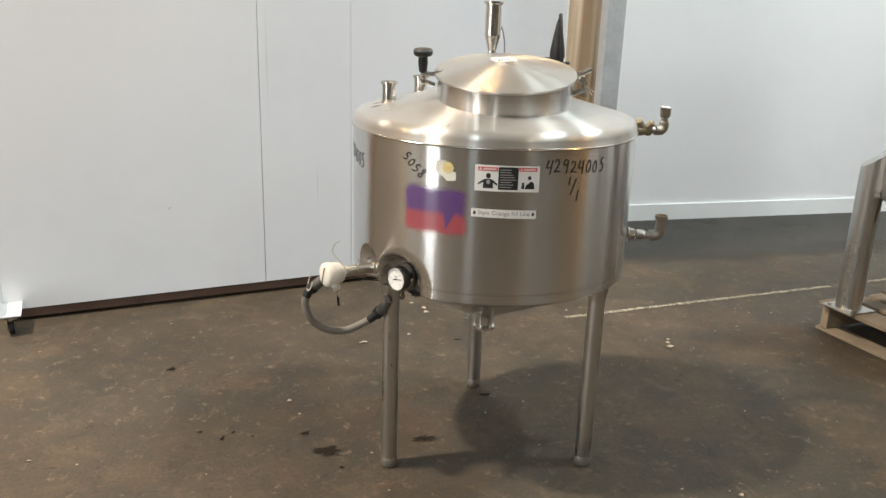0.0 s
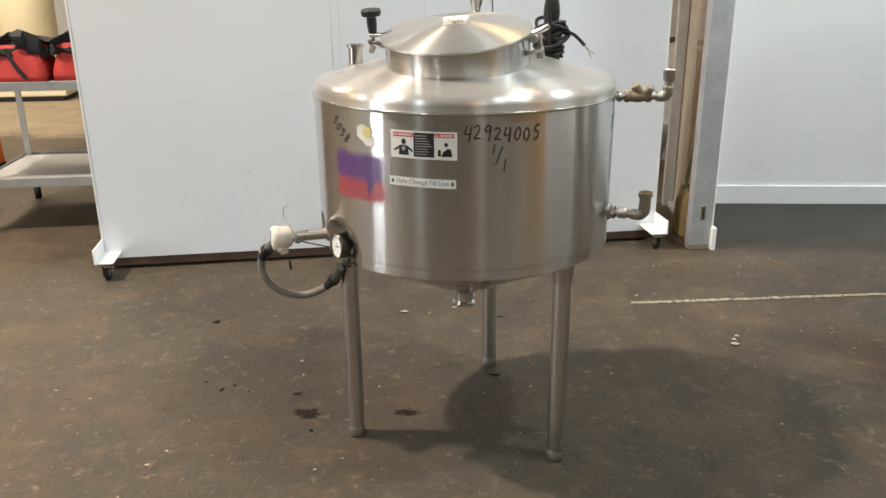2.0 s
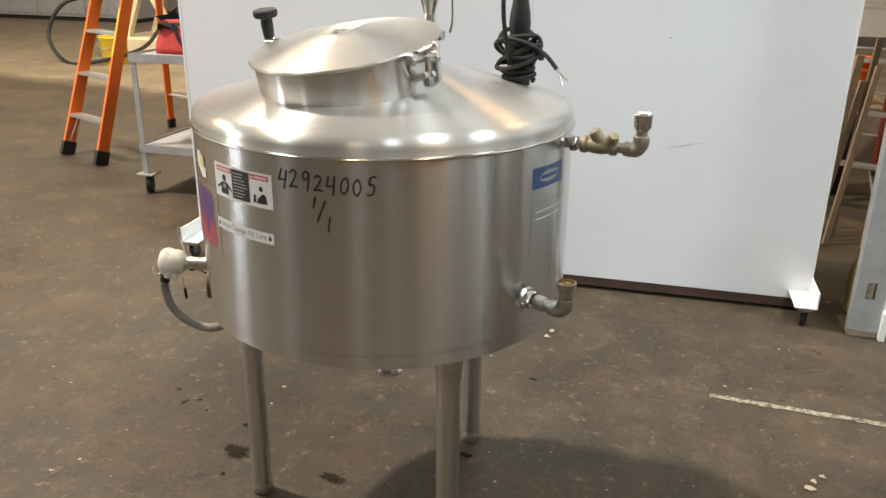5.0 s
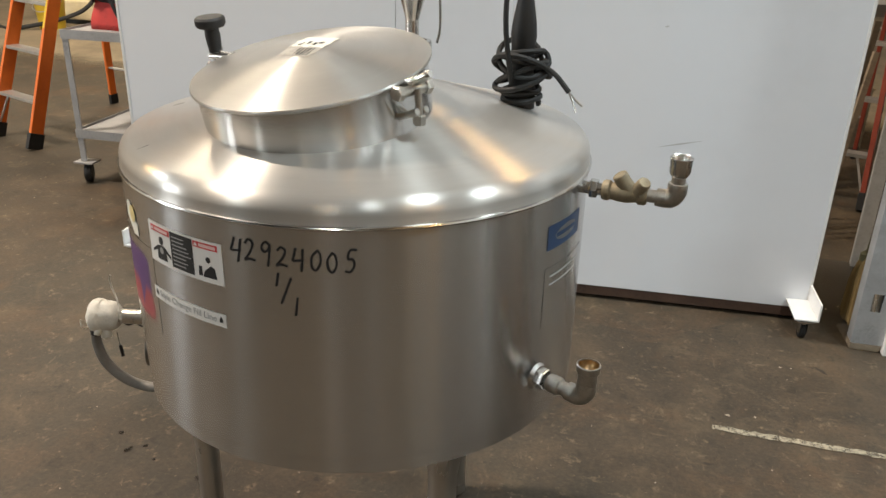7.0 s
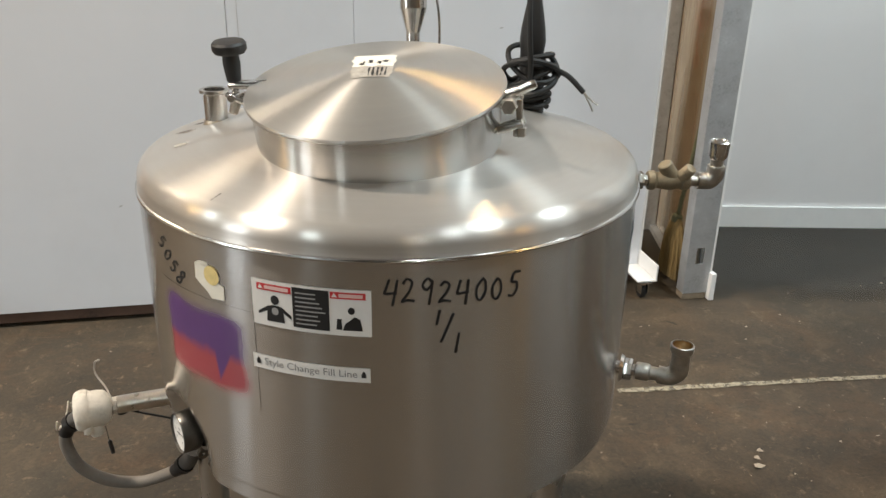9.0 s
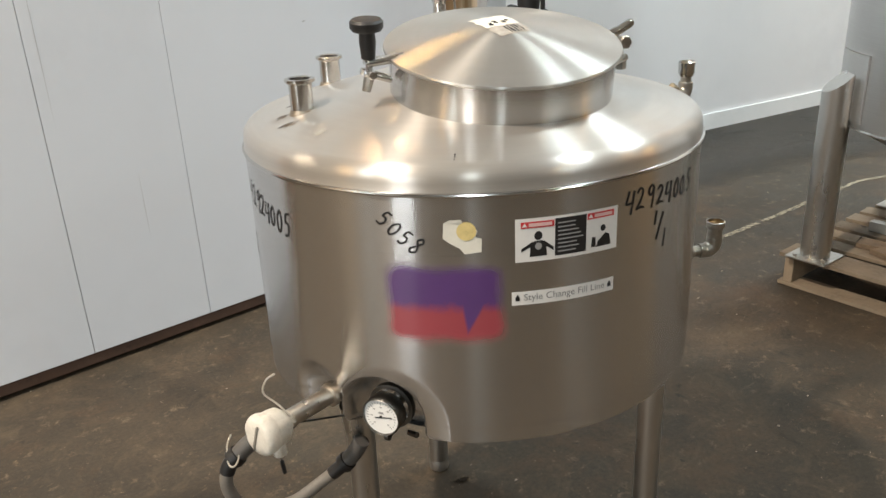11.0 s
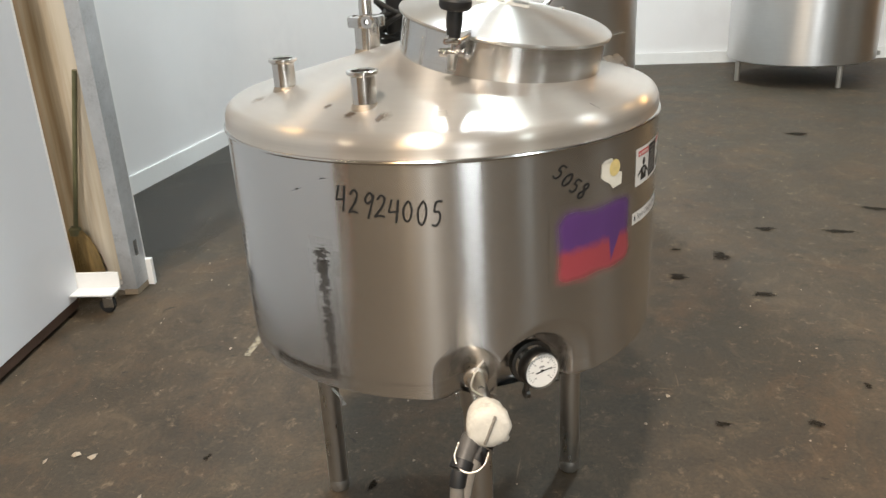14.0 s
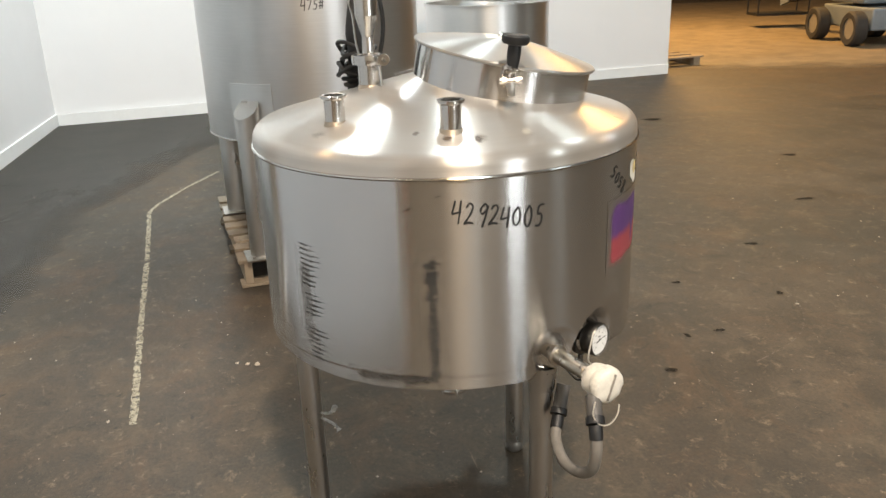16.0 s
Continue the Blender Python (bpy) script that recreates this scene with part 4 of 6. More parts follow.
part("reducer", lathe([(0.034, 1.293), (0.034, 1.3), (0.0145, 1.308), (0.0135, 1.345), (0.0265, 1.392), (0.0265, 1.49), (0.0335, 1.495), (0.0335, 1.501), (0.024, 1.501), (0.024, 1.42)], 36, pose(sx, sy, 0)), M_NOZ, stack, "steel reducer tube with an open flanged top", 12)
wa = Vector((sx - 0.045, sy - 0.01, 1.295))
bm = rod(wa, wa + Vector((-0.02, -0.005, 0.002)), 0.0065, n=10)
lathe([(0.006, -0.005), (0.013, -0.005), (0.013, 0.005), (0.006, 0.005)], 14, Matrix.Translation(wa + Vector((-0.026, -0.006, 0.004))) @ pose(0, 0, 0, 90, 0, 70), bm, closed=True)
rod(wa + Vector((-0.004, 0, -0.012)), wa + Vector((-0.012, -0.002, -0.06)), 0.003, bm=bm, n=8)
part("wing_nut", bm, M_BRIGHT, stack)
part("bail_wire", hose([(sx + 0.005, sy + 0.028, 1.43), (sx + 0.04, sy + 0.03, 1.425), (sx + 0.052, sy + 0.02, 1.39), (sx + 0.055, sy + 0.015, 1.33), (sx + 0.05, sy + 0.01, 1.3)], 0.0028, 8, 8), M_BRIGHT, stack, "bent steel bail wire")

# level sensor with its cable wound round it
bx, by = 1.478 - TX, 2.43 - TY
bz = roof_z(math.hypot(bx, by)) - 0.004
sensor = part("level_sensor", lathe([(0, bz), (0.03, bz), (0.03, bz + 0.04), (0.024, bz + 0.045), (0.0235, bz + 0.12), (0.026, bz + 0.14), (0.024, bz + 0.165), (0.01, bz + 0.245), (0.006, bz + 0.258), (0, bz + 0.26)], 20, pose(bx, by, 0)), M_BLACK, tank, "black tapered plastic sensor housing")
rnd = random.Random(2)
coil = []
for k in range(26):
    a = radians(k * 30)
    coil.append((bx + (0.037 + 0.003 * math.sin(k * 1.7)) * math.cos(a), by + (0.037 + 0.003 * math.cos(k * 1.3)) * math.sin(a), bz + 0.009 + 0.0013 * k + 0.003 * math.sin(a)))
loops = ((0.052, 0.052, 20, 40), (0.046, 0.064, -24, 160), (0.054, 0.072, 30, 250), (0.043, 0.086, -16, 20), (0.05, 0.092, 34, 110), (0.04, 0.1, 12, 300))
for i_, (r_, up_, lean_, way_) in enumerate(loops):
    for k in range(12):
        a = radians(k * 30 + 60)
        coil.append((bx + r_ * math.cos(a) * rnd.uniform(0.94, 1.06), by + r_ * 0.92 * math.sin(a) * rnd.uniform(0.94, 1.06), bz + up_ + r_ * math.tan(radians(lean_)) * math.cos(a - radians(way_)) + 0.001 * k))
part("cable_coil", hose(coil, 0.0056, 8, 3), M_RUBBER, sensor, "black cable wound in loops")
part("cable_end", hose([(bx + 0.04, by - 0.02, bz + 0.09), (bx + 0.07, by - 0.03, bz + 0.075), (bx + 0.1, by - 0.04, bz + 0.045)], 0.0055, 8, 6), M_RUBBER, sensor)
bm = hose([(bx + 0.1, by - 0.04, bz + 0.045), (bx + 0.118, by - 0.045, bz + 0.028), (bx + 0.128, by - 0.05, bz + 0.022)], 0.0018, 6, 4)
hose([(bx + 0.1, by - 0.04, bz + 0.045), (bx + 0.112, by - 0.05, bz + 0.022), (bx + 0.117, by - 0.056, bz + 0.01)], 0.0018, 6, 4, bm)
part("bare_wires", bm, M_CAST, sensor)
part("cable_loop", hose([(bx - 0.012, by - 0.035, bz + 0.04), (bx - 0.018, by - 0.06, bz + 0.1), (bx - 0.026, by - 0.068, bz + 0.17), (bx - 0.026, by - 0.058, bz + 0.235), (bx - 0.014, by - 0.03, bz + 0.275), (bx, by - 0.002, bz + 0.252)], 0.0055, 8, 8), M_RUBBER, sensor)


def radial(az):
    """The frame whose x runs out from the tank's axis at that angle."""
    return pose(0, 0, 0, 0, 0, az)


# upper valve assembly
m = radial(-7.5)
Z = 1.098
bm = rod((0.43, 0, Z), (0.485, 0, Z), 0.0115, n=16)
lathe([(0.0165, 0), (0.0175, 0.002), (0.0175, 0.012), (0.0165, 0.014)], 6, along((0.462, 0, Z), (0.5, 0, Z)), bm)
bm.transform(m)
va = part("inlet_pipe", bm, M_BRIGHT, tank)
bm = lathe([(0, 0), (0.017, 0), (0.019, 0.004), (0.019, 0.012), (0.0155, 0.016), (0.018, 0.03), (0.019, 0.045), (0.0155, 0.062), (0.019, 0.066), (0.019, 0.076), (0.016, 0.08), (0, 0.08)], 12, along((0.485, 0, Z), (0.6, 0, Z)))
rod((0.535, 0, Z), (0.512, -0.006, Z + 0.034), 0.016, 0.014, 10, bm)
rod((0.545, 0.0, Z), (0.56, -0.02, Z + 0.03), 0.014, 0.012, 8, bm)
bm.transform(m)
part("strainer_body", bm, M_DIRTY, va, "dirty cast strainer body")
bm = rod((0.56, 0, Z), (0.588, 0, Z), 0.0115, n=16)
hose([(0.58, 0, Z), (0.602, 0, Z), (0.613, 0, Z + 0.012), (0.614, 0, Z + 0.03)], [0.0165, 0.0175, 0.0175, 0.0165], 14, 6, bm)
rod((0.614, 0, Z + 0.02), (0.614, 0, Z + 0.05), 0.0125, n=16, bm=bm)
bm.transform(m)
part("elbow", bm, M_CAST, va)
bm = lathe([(0.0135, Z + 0.042), (0.0185, Z + 0.05), (0.0195, Z + 0.072), (0.0205, Z + 0.076), (0.018, Z + 0.078), (0.014, Z + 0.074), (0.012, Z + 0.05)], 18, pose(0.614, 0, 0))
bm.transform(m)
part("socket", bm, M_BRIGHT, va)
# lower elbow
m = radial(-28.2) @ Matrix.Translation((0.01, 0, 0))
Z = 0.783
bm = rod((0.43, 0, Z), (0.475, 0, Z), 0.0115, n=16)
lathe([(0.019, 0), (0.02, 0.002), (0.02, 0.014), (0.019, 0.016)], 6, along((0.452, 0, Z), (0.5, 0, Z)), bm)
lathe([(0.026, 0), (0.022, 0.006)], 24, along((0.447, 0, Z), (0.5, 0, Z)), bm)
bm.transform(m)
vb = part("drain_pipe", bm, M_BRIGHT, tank)
bm = lathe([(0, 0), (0.0155, 0), (0.0165, 0.004), (0.0165, 0.02), (0.0155, 0.024), (0.0125, 0.026), (0.0125, 0.045), (0, 0.045)], 14, along((0.475, 0, Z), (0.6, 0, Z)))
hose([(0.515, 0, Z), (0.535, 0, Z), (0.549, 0, Z + 0.012), (0.551, 0, Z + 0.032)], [0.0165, 0.0175, 0.0175, 0.0165], 14, 6, bm)
bm.transform(m)
part("elbow", bm, M_CAST, vb)
bm = lathe([(0.0125, Z + 0.02), (0.0165, Z + 0.032), (0.0165, Z + 0.052), (0.0205, Z + 0.056), (0.021, Z + 0.068), (0.0185, Z + 0.069), (0.0165, Z + 0.058), (0.008, Z + 0.05), (0, Z + 0.05)], 18, pose(0.551, 0, 0))
bm.transform(m)
so = part("socket", bm, M_CAST, vb)
bm = lathe([(0, Z + 0.0515), (0.0079, Z + 0.0515), (0.0163, Z + 0.0592), (0.0178, Z + 0.0675)], 18, pose(0.551, 0, 0))
bm.transform(m)
part("socket_lining", bm, M_BRASSY, so, "tarnished brass lining of the socket")

# dial thermometer in its recess
m = radial(-152.95)
gz = 0.703
ax = along((0.3855, 0, gz), (0.4855, 0, gz + 0.004))
bm = lathe([(0, -0.06), (0.013, -0.06), (0.013, 0.03), (0.032, 0.032), (0.037, 0.038), (0.037, 0.064), (0.0345, 0.067), (0.0335, 0.062)], 36, ax)
bm.transform(m)
ga = part("gauge", bm, M_GAUGE, tank, "round dial thermometer in a recess")
bm = lathe([(0, 0.0625), (0.034, 0.0625)], 36, ax)
bm.transform(m)
dial = part("dial", bm, M_DIAL, ga, "white dial face")
bm = bmesh.new()
for k in range(25):
    a = radians(-45 + 270 * k / 24)
    u0, u1 = (0.023 if k % 4 == 0 else 0.026), 0.029
    w = 0.0007
    c, s = math.cos(a), math.sin(a)
    bm.faces.new([bm.verts.new(v) for v in ((u0 * c - w * s, u0 * s + w * c, 0.0632), (u0 * c + w * s, u0 * s - w * c, 0.0632), (u1 * c + w * s, u1 * s - w * c, 0.0632), (u1 * c - w * s, u1 * s + w * c, 0.0632))])
for k in range(7):
    a = radians(-45 + 45 * k)
    c, s = 0.019 * math.cos(a), 0.019 * math.sin(a)
    bm.faces.new([bm.verts.new((c + du, s + dv, 0.0632)) for du, dv in ((-0.002, -0.0012), (0.002, -0.0012), (0.002, 0.0012), (-0.002, 0.0012))])
bm.faces.new([bm.verts.new(v) for v in ((-0.006, 0.006, 0.0632), (0.006, 0.006, 0.0632), (0.004, 0.010, 0.0632), (-0.004, 0.010, 0.0632))])
bm.transform(m @ ax)
part("scale", bm, M_LABELG, dial, smooth=0)
bm = bmesh.new()
bm.faces.new([bm.verts.new(v) for v in ((-0.012, -0.004, 0.0636), (-0.011, -0.0065, 0.0636), (0.021, 0.0045, 0.0636), (0.0205, 0.0062, 0.0636))])
lathe([(0, 0.0638), (0.003, 0.0638)], 12, None, bm)
bm.transform(m @ ax @ pose(0, 0, 0, 0, 0, -8))
part("pointer", bm, M_INK, dial, smooth=0)
bm = lathe([(0.036, 0.012), (0.043, 0.013), (0.043, 0.026), (0.036, 0.027)], 32, ax, closed=True)
rod(ax @ Vector((-0.01, -0.043, 0.02)), ax @ Vector((-0.012, -0.062, 0.02)), 0.006, n=10, bm=bm)
lathe([(0.004, -0.004), (0.01, -0.004), (0.01, 0.004), (0.004, 0.004)], 12, ax @ pose(-0.012, -0.066, 0.02, 0, 90, 0), bm, closed=True)
rod(ax @ Vector((0.03, -0.05, 0.02)), ax @ Vector((0.052, -0.046, 0.028)), 0.0055, n=10, bm=bm)
bm.transform(m)
part("clamp_ring", bm, M_GAUGE, ga)

# side probe with its white head
m = radial(-169)
pz = 0.708
bm = rod((0.37, 0, pz), (0.535, 0, pz), 0.0165, n=28)
lathe([(0.0165, 0), (0.0225, 0.002), (0.0225, 0.01), (0.0165, 0.012)], 28, along((0.432, 0, pz), (0.5, 0, pz)), bm)
bm.transform(m)
probe = part("probe_tube", bm, M_TUBE, tank)
bm = lathe([(0, 0), (0.0135, 0), (0.016, 0.001), (0.016, 0.016), (0.0135, 0.017), (0, 0.017)], 6, along((0.525, 0, pz), (0.6, 0, pz)))
own = lathe([(0.014, 0.012), (0.024, 0.016), (0.031, 0.024), (0.0335, 0.034), (0.034, 0.046), (0.0345, 0.05), (0.0365, 0.052), (0.0372, 0.058), (0.037, 0.066), (0.035, 0.072), (0.031, 0.0755), (0.02, 0.0772), (0.01, 0.0776), (0, 0.0776)], 44)
for v in own.verts:
    v.co += 0.0022 * noise.noise_vector(v.co * 55)
joined(own, bm, along((0.53, 0, pz), (0.62, 0, pz)))
rod((0.575, 0.012, pz - 0.025), (0.572, 0.016, pz - 0.046), 0.014, 0.012, 12, bm)
rod((0.585, 0.022, pz - 0.022), (0.588, 0.031, pz - 0.034), 0.009, 0.006, 10, bm)
bm.transform(m)
bar_ = box(0.604, 0.61, -0.028, 0.028, pz - 0.0028, pz + 0.0028, 0.002)
bar_.transform(m @ Matrix.Translation((0.607, 0, pz)) @ pose(0, 0, 0, 70, 0, 0) @ Matrix.Translation((-0.607, 0, -pz)))
head = part("probe_head", bm, M_WPLASTIC, probe, "grubby white plastic probe head with screw cap")
part("grip_bar", bar_, M_DIRTBAR, head, "dirty grip bar across the cap")
loop_line = curve_points([(0.594, 2.238, 0.706), (0.588, 2.245, 0.686), (0.583, 2.239, 0.668), (0.578, 2.226, 0.661), (0.578, 2.209, 0.664), (0.581, 2.195, 0.678), (0.585, 2.19, 0.694)], 5)
ring = [v - Vector((TX + 0.03, TY + 0.005, 0.006)) for v in loop_line]
bm = bmesh.new()
for v in ring:
    bmesh.ops.create_icosphere(bm, subdivisions=1, radius=0.002, matrix=Matrix.Translation(v))
hose(ring, 0.0008, 5, 2, bm)
part("bead_chain", bm, M_BEAD, head, "small ball chain")
v0 = m @ Vector((0.54, 0.012, pz + 0.014))
part("stiff_wire", hose([v0, v0 + Vector((-0.012, 0.018, 0.02)), v0 + Vector((-0.03, 0.03, 0.045)), v0 + Vector((-0.026, 0.022, 0.072)), v0 + Vector((-0.014, 0.01, 0.085))], 0.0018, 6, 8), M_WIRE, probe, "thin pale stiff wire")
v1 = m @ Vector((0.535, -0.012, pz - 0.012))
bm = hose([v1, v1 + Vector((0.03, 0.0, -0.012)), Vector((0.775 - TX, 2.19 - TY, 0.668))], 0.002, 6, 8)
hose([v1 + Vector((-0.012, 0, 0.004)), v1 + Vector((0.006, -0.012, -0.008)), v1 + Vector((0.02, -0.004, -0.004)), v1 + Vector((0.008, 0.006, 0.006))], 0.0022, 6, 6, bm)
part("tether_wire", bm, M_RUBBER, probe)
v2 = m @ Vector((0.56, -0.008, pz - 0.045))
part("hanging_tag", hose([v2, v2 + Vector((0.002, 0, -0.03)), v2 + Vector((0.003, 0, -0.034)), v2 + Vector((0.006, 0, -0.062))], [0.0007, 0.0007, 0.004, 0.0036], 6, 4), M_INK, probe)
H = [(0.602, 2.215, 0.688), (0.575, 2.226, 0.665), (0.553, 2.235, 0.64), (0.545, 2.238, 0.6), (0.563, 2.236, 0.55), (0.61, 2.236, 0.513), (0.67, 2.238, 0.5), (0.725, 2.23, 0.52), (0.757, 2.209, 0.55), (0.778, 2.191, 0.58), (0.79, 2.178, 0.61)]
H = [(x - TX, y - TY, z) for x, y, z in H]
HOSE = curve_points(H, 12)


def hose_run(a, b):
    """The places of the hose's line between two distances from its head end."""
    out, run = [HOSE[0]] if a <= 0 else [], 0.0
    for p0, p1 in zip(HOSE, HOSE[1:]):
        run += (p1 - p0).length
        if a <= run <= b:
            out.append(p1)
    return out


LONG = sum((q1 - q0).length for q0, q1 in zip(HOSE, HOSE[1:]))
hs_ = part("hose", hose(hose_run(0.075, LONG - 0.085), 0.0118, 14, smooth_line=False), M_GREY_HOSE, probe, "grey flexible conduit hose")
for a, b, c, d in ((0, 0.044, 0.058, 0.088), (LONG, LONG - 0.055, LONG - 0.07, LONG - 0.1)):
    u, v = sorted((a, b))
    part("sleeve", hose(hose_run(u, v), 0.0158, 14, smooth_line=False), M_SLEEVE, hs_, "grey plastic sleeve")
    u, v = sorted((b, c))
    part("collar", hose(hose_run(u - 0.002, v + 0.002), 0.0188, 14, smooth_line=False), M_BLACK, hs_, "black ribbed collar")
    u, v = sorted((c, d))
    part("cuff", hose(hose_run(u, v), 0.0138, 14, smooth_line=False), M_BLACK, hs_)

# ---- labels and marks on the shell ----


def wrap(points, r):
    return [around(a, r, z) for a, z in points]


def patch(az0, az1, z0, z1, lift, nx=24, nz=8, drop=0.0, rag=0.0, rnd=None):
    """A thin sheet on the shell, with its own flat coordinates."""
    own = bmesh.new()
    uv = own.loops.layers.uv.new("flat")
    grid = {}
    for i in range(nx + 1):
        for j in range(nz + 1):
            a, z = az0 + (az1 - az0) * i / nx, z0 + (z1 - z0) * j / nz - drop * i / nx
            if rag and (i in (0, nx) or j in (0, nz)):
                a += rnd.uniform(-rag, rag) * 120
                z += rnd.uniform(-rag, rag)
            grid[i, j] = own.verts.new(around(a, TR + lift, z))
    for i in range(nx):
        for j in range(nz):
            f = own.faces.new((grid[i, j], grid[i + 1, j], grid[i + 1, j + 1], grid[i, j + 1]))
            for loop, (u, v) in zip(f.loops, ((i, j), (i + 1, j), (i + 1, j + 1), (i, j + 1))):
                loop[uv].uv = (u / nx, v / nz)
    return own


def blob(az, z, ra, rz, lift, n=18, bm=None):
    """A round or oval flat shape on the shell; ra and rz in metres."""
    own = bmesh.new()
    c = own.verts.new(around(az, TR + lift, z))
    k0 = [own.verts.new(around(az + math.degrees(ra * math.cos(6.2832 * k / n) / TR), TR + lift, z + rz * math.sin(6.2832 * k / n))) for k in range(n)]
    for k in range(n):
        own.faces.new((c, k0[k], k0[(k + 1) % n]))
    return joined(own, bm)


def poly(points, lift, bm=None):
    own = bmesh.new()
    own.faces.new([own.verts.new(v) for v in wrap(points, TR + lift)])
    bmesh.ops.triangulate(own, faces=own.faces[:])
    return joined(own, bm)


wl = part("warning_label", patch(-122.3, -99.6, 1.005, 1.077, 0.0007, drop=0.002), M_LABELW, tank, "white warning label with red and black panels")
for a0, a1 in ((-121.2, -114.3), (-107.0, -100.6)):
    hd = part("red_band", patch(a0, a1, 1.061, 1.0715, 0.0012, 10, 2, 0.0006), M_LABELR, wl)
    bm = patch(a0 + 1.6, a1 - 0.5, 1.0635, 1.069, 0.0016, 8, 1, 0.0006)
    part("heading_bar", bm, M_LABELP, hd)
    part("triangle", poly([(a0 + 0.25, 1.0635), (a0 + 1.3, 1.0635), (a0 + 0.78, 1.07)], 0.0016), M_LABELW, hd)
bk = part("black_panel", patch(-114.1, -107.2, 1.010, 1.0725, 0.0012, 10, 4, 0.0006), M_INK, wl)
rnd = random.Random(6)
for k in range(8):
    z = 1.0655 - k * 0.0068
    part("text_bar", patch(-113.5, -107.9 - rnd.uniform(0, 2.2), z - 0.0022, z, 0.0016, 6, 1), M_LABELG, bk)
bm = blob(-117.6, 1.0475, 0.0065, 0.0075, 0.0012)
poly([(-119.4, 1.013), (-119.2, 1.034), (-118.4, 1.039), (-116.8, 1.039), (-116.0, 1.034), (-115.8, 1.013)], 0.0012, bm)
poly([(-121.1, 1.022), (-121.1, 1.027), (-118.8, 1.0385), (-118.6, 1.032)], 0.0012, bm)
poly([(-116.6, 1.032), (-116.4, 1.0385), (-114.4, 1.026), (-114.4, 1.02)], 0.0012, bm)
pic = part("pictogram", bm, M_INK, wl)
part("light_spot", blob(-117.6, 1.03, 0.0055, 0.006, 0.0016), M_LABELG, pic)
bm = blob(-103.2, 1.043, 0.005, 0.0055, 0.0012)
poly([(-104.8, 1.012), (-104.4, 1.022), (-102.6, 1.034), (-101.6, 1.03), (-101.2, 1.012)], 0.0012, bm)
poly([(-106.0, 1.013), (-105.8, 1.03), (-105.0, 1.03), (-104.9, 1.013)], 0.0012, bm)
part("pictogram", bm, M_INK, wl)

fl = part("fill_line_label", patch(-123.1, -100.0, 0.931, 0.9545, 0.0007, drop=0.003), M_LABELW, tank, "narrow white label with printed fill line text")


def bent_text(words, az0, az1, z, height, lift, drop=0.0):
    """Words in the built-in font, laid round the shell."""
    cu = bpy.data.curves.new("words", "FONT")
    cu.body, cu.size, cu.resolution_u = words, 1.0, 3
    ob = bpy.data.objects.new("words", cu)
    scene.collection.objects.link(ob)
    bpy.context.view_layer.update()
    me = bpy.data.meshes.new_from_object(ob.evaluated_get(bpy.context.evaluated_depsgraph_get()))
    own = bmesh.new()
    own.from_mesh(me)
    bpy.data.objects.remove(ob)
    bpy.data.curves.remove(cu)
    bpy.data.meshes.remove(me)
    bmesh.ops.triangulate(own, faces=own.faces[:])
    x0, x1 = min(v.co.x for v in own.verts), max(v.co.x for v in own.verts)
    for v in own.verts:
        f = (v.co.x - x0) / (x1 - x0)
        v.co = around(az0 + (az1 - az0) * f, TR + lift, z + v.co.y * height - drop * f)
    return own


part("printed_words", bent_text("Style Change Fill Line", -120.6, -102.4, 0.9385, 0.0165, 0.0013, 0.0024), M_LABELT, fl)
for a in (-121.9, -101.2):
    part("drop_mark", poly([(a - 0.45, 0.9385 - (0.0024 if a > -110 else 0)), (a + 0.45, 0.9385 - (0.0024 if a > -110 else 0)), (a + 0.45, 0.944 - (0.0024 if a > -110 else 0)), (a, 0.950 - (0.0024 if a > -110 else 0)), (a - 0.45, 0.944 - (0.0024 if a > -110 else 0))], 0.0013), M_INK, fl)

# sprayed patches
part("spray_paint_patch", patch(-151.2, -122.4, 0.856, 1.02, 0.0005, 40, 16), M_SPRAY, tank, "sprayed paint patch, purple above red, soft edges")
# torn sticker with yellow glue
rnd = random.Random(14)
sp = part("torn_sticker", poly([(-136.4, 1.075), (-135.2, 1.08), (-134.5, 1.076), (-132.9, 1.081), (-132.4, 1.073), (-130.6, 1.071), (-129.7, 1.062), (-130.2, 1.052), (-128.9, 1.049), (-129.0, 1.027), (-132.3, 1.024), (-133.4, 1.034), (-135.2, 1.042), (-136.6, 1.05)], 0.001), M_PAPER, tank, "torn white paper sticker remains")
part("glue_spot", blob(-131.9, 1.062, 0.0155, 0.0155, 0.0016, 14), M_GLUE, sp, "yellowed glue spot")
# maker's plates
bp_ = part("blue_plate", patch(-26.5, -9.5, 1.022, 1.068, 0.0008, 14, 4, 0.004), M_BLUE, tank, "blue and silver maker plate")
part("plate_shape", blob(-18, 1.044, 0.042, 0.013, 0.0013, 24), M_PLATE, bp_)
part("plate_shape", patch(-23.0, -13, 1.041, 1.049, 0.0017, 8, 1, 0.002), M_BLUE, bp_)
dp = part("data_plate", patch(-26.5, -4, 0.87, 0.988, 0.0006, 16, 6, 0.006), M_SHELL, tank, "thin stainless steel data plate")
for k in range(2):
    part("engraved_bar", patch(-24.5, -7 - (k % 3) * 3, 0.968 - 0.016 * k, 0.9705 - 0.016 * k, 0.001, 8, 1, 0.004), M_SCRATCH, dp)
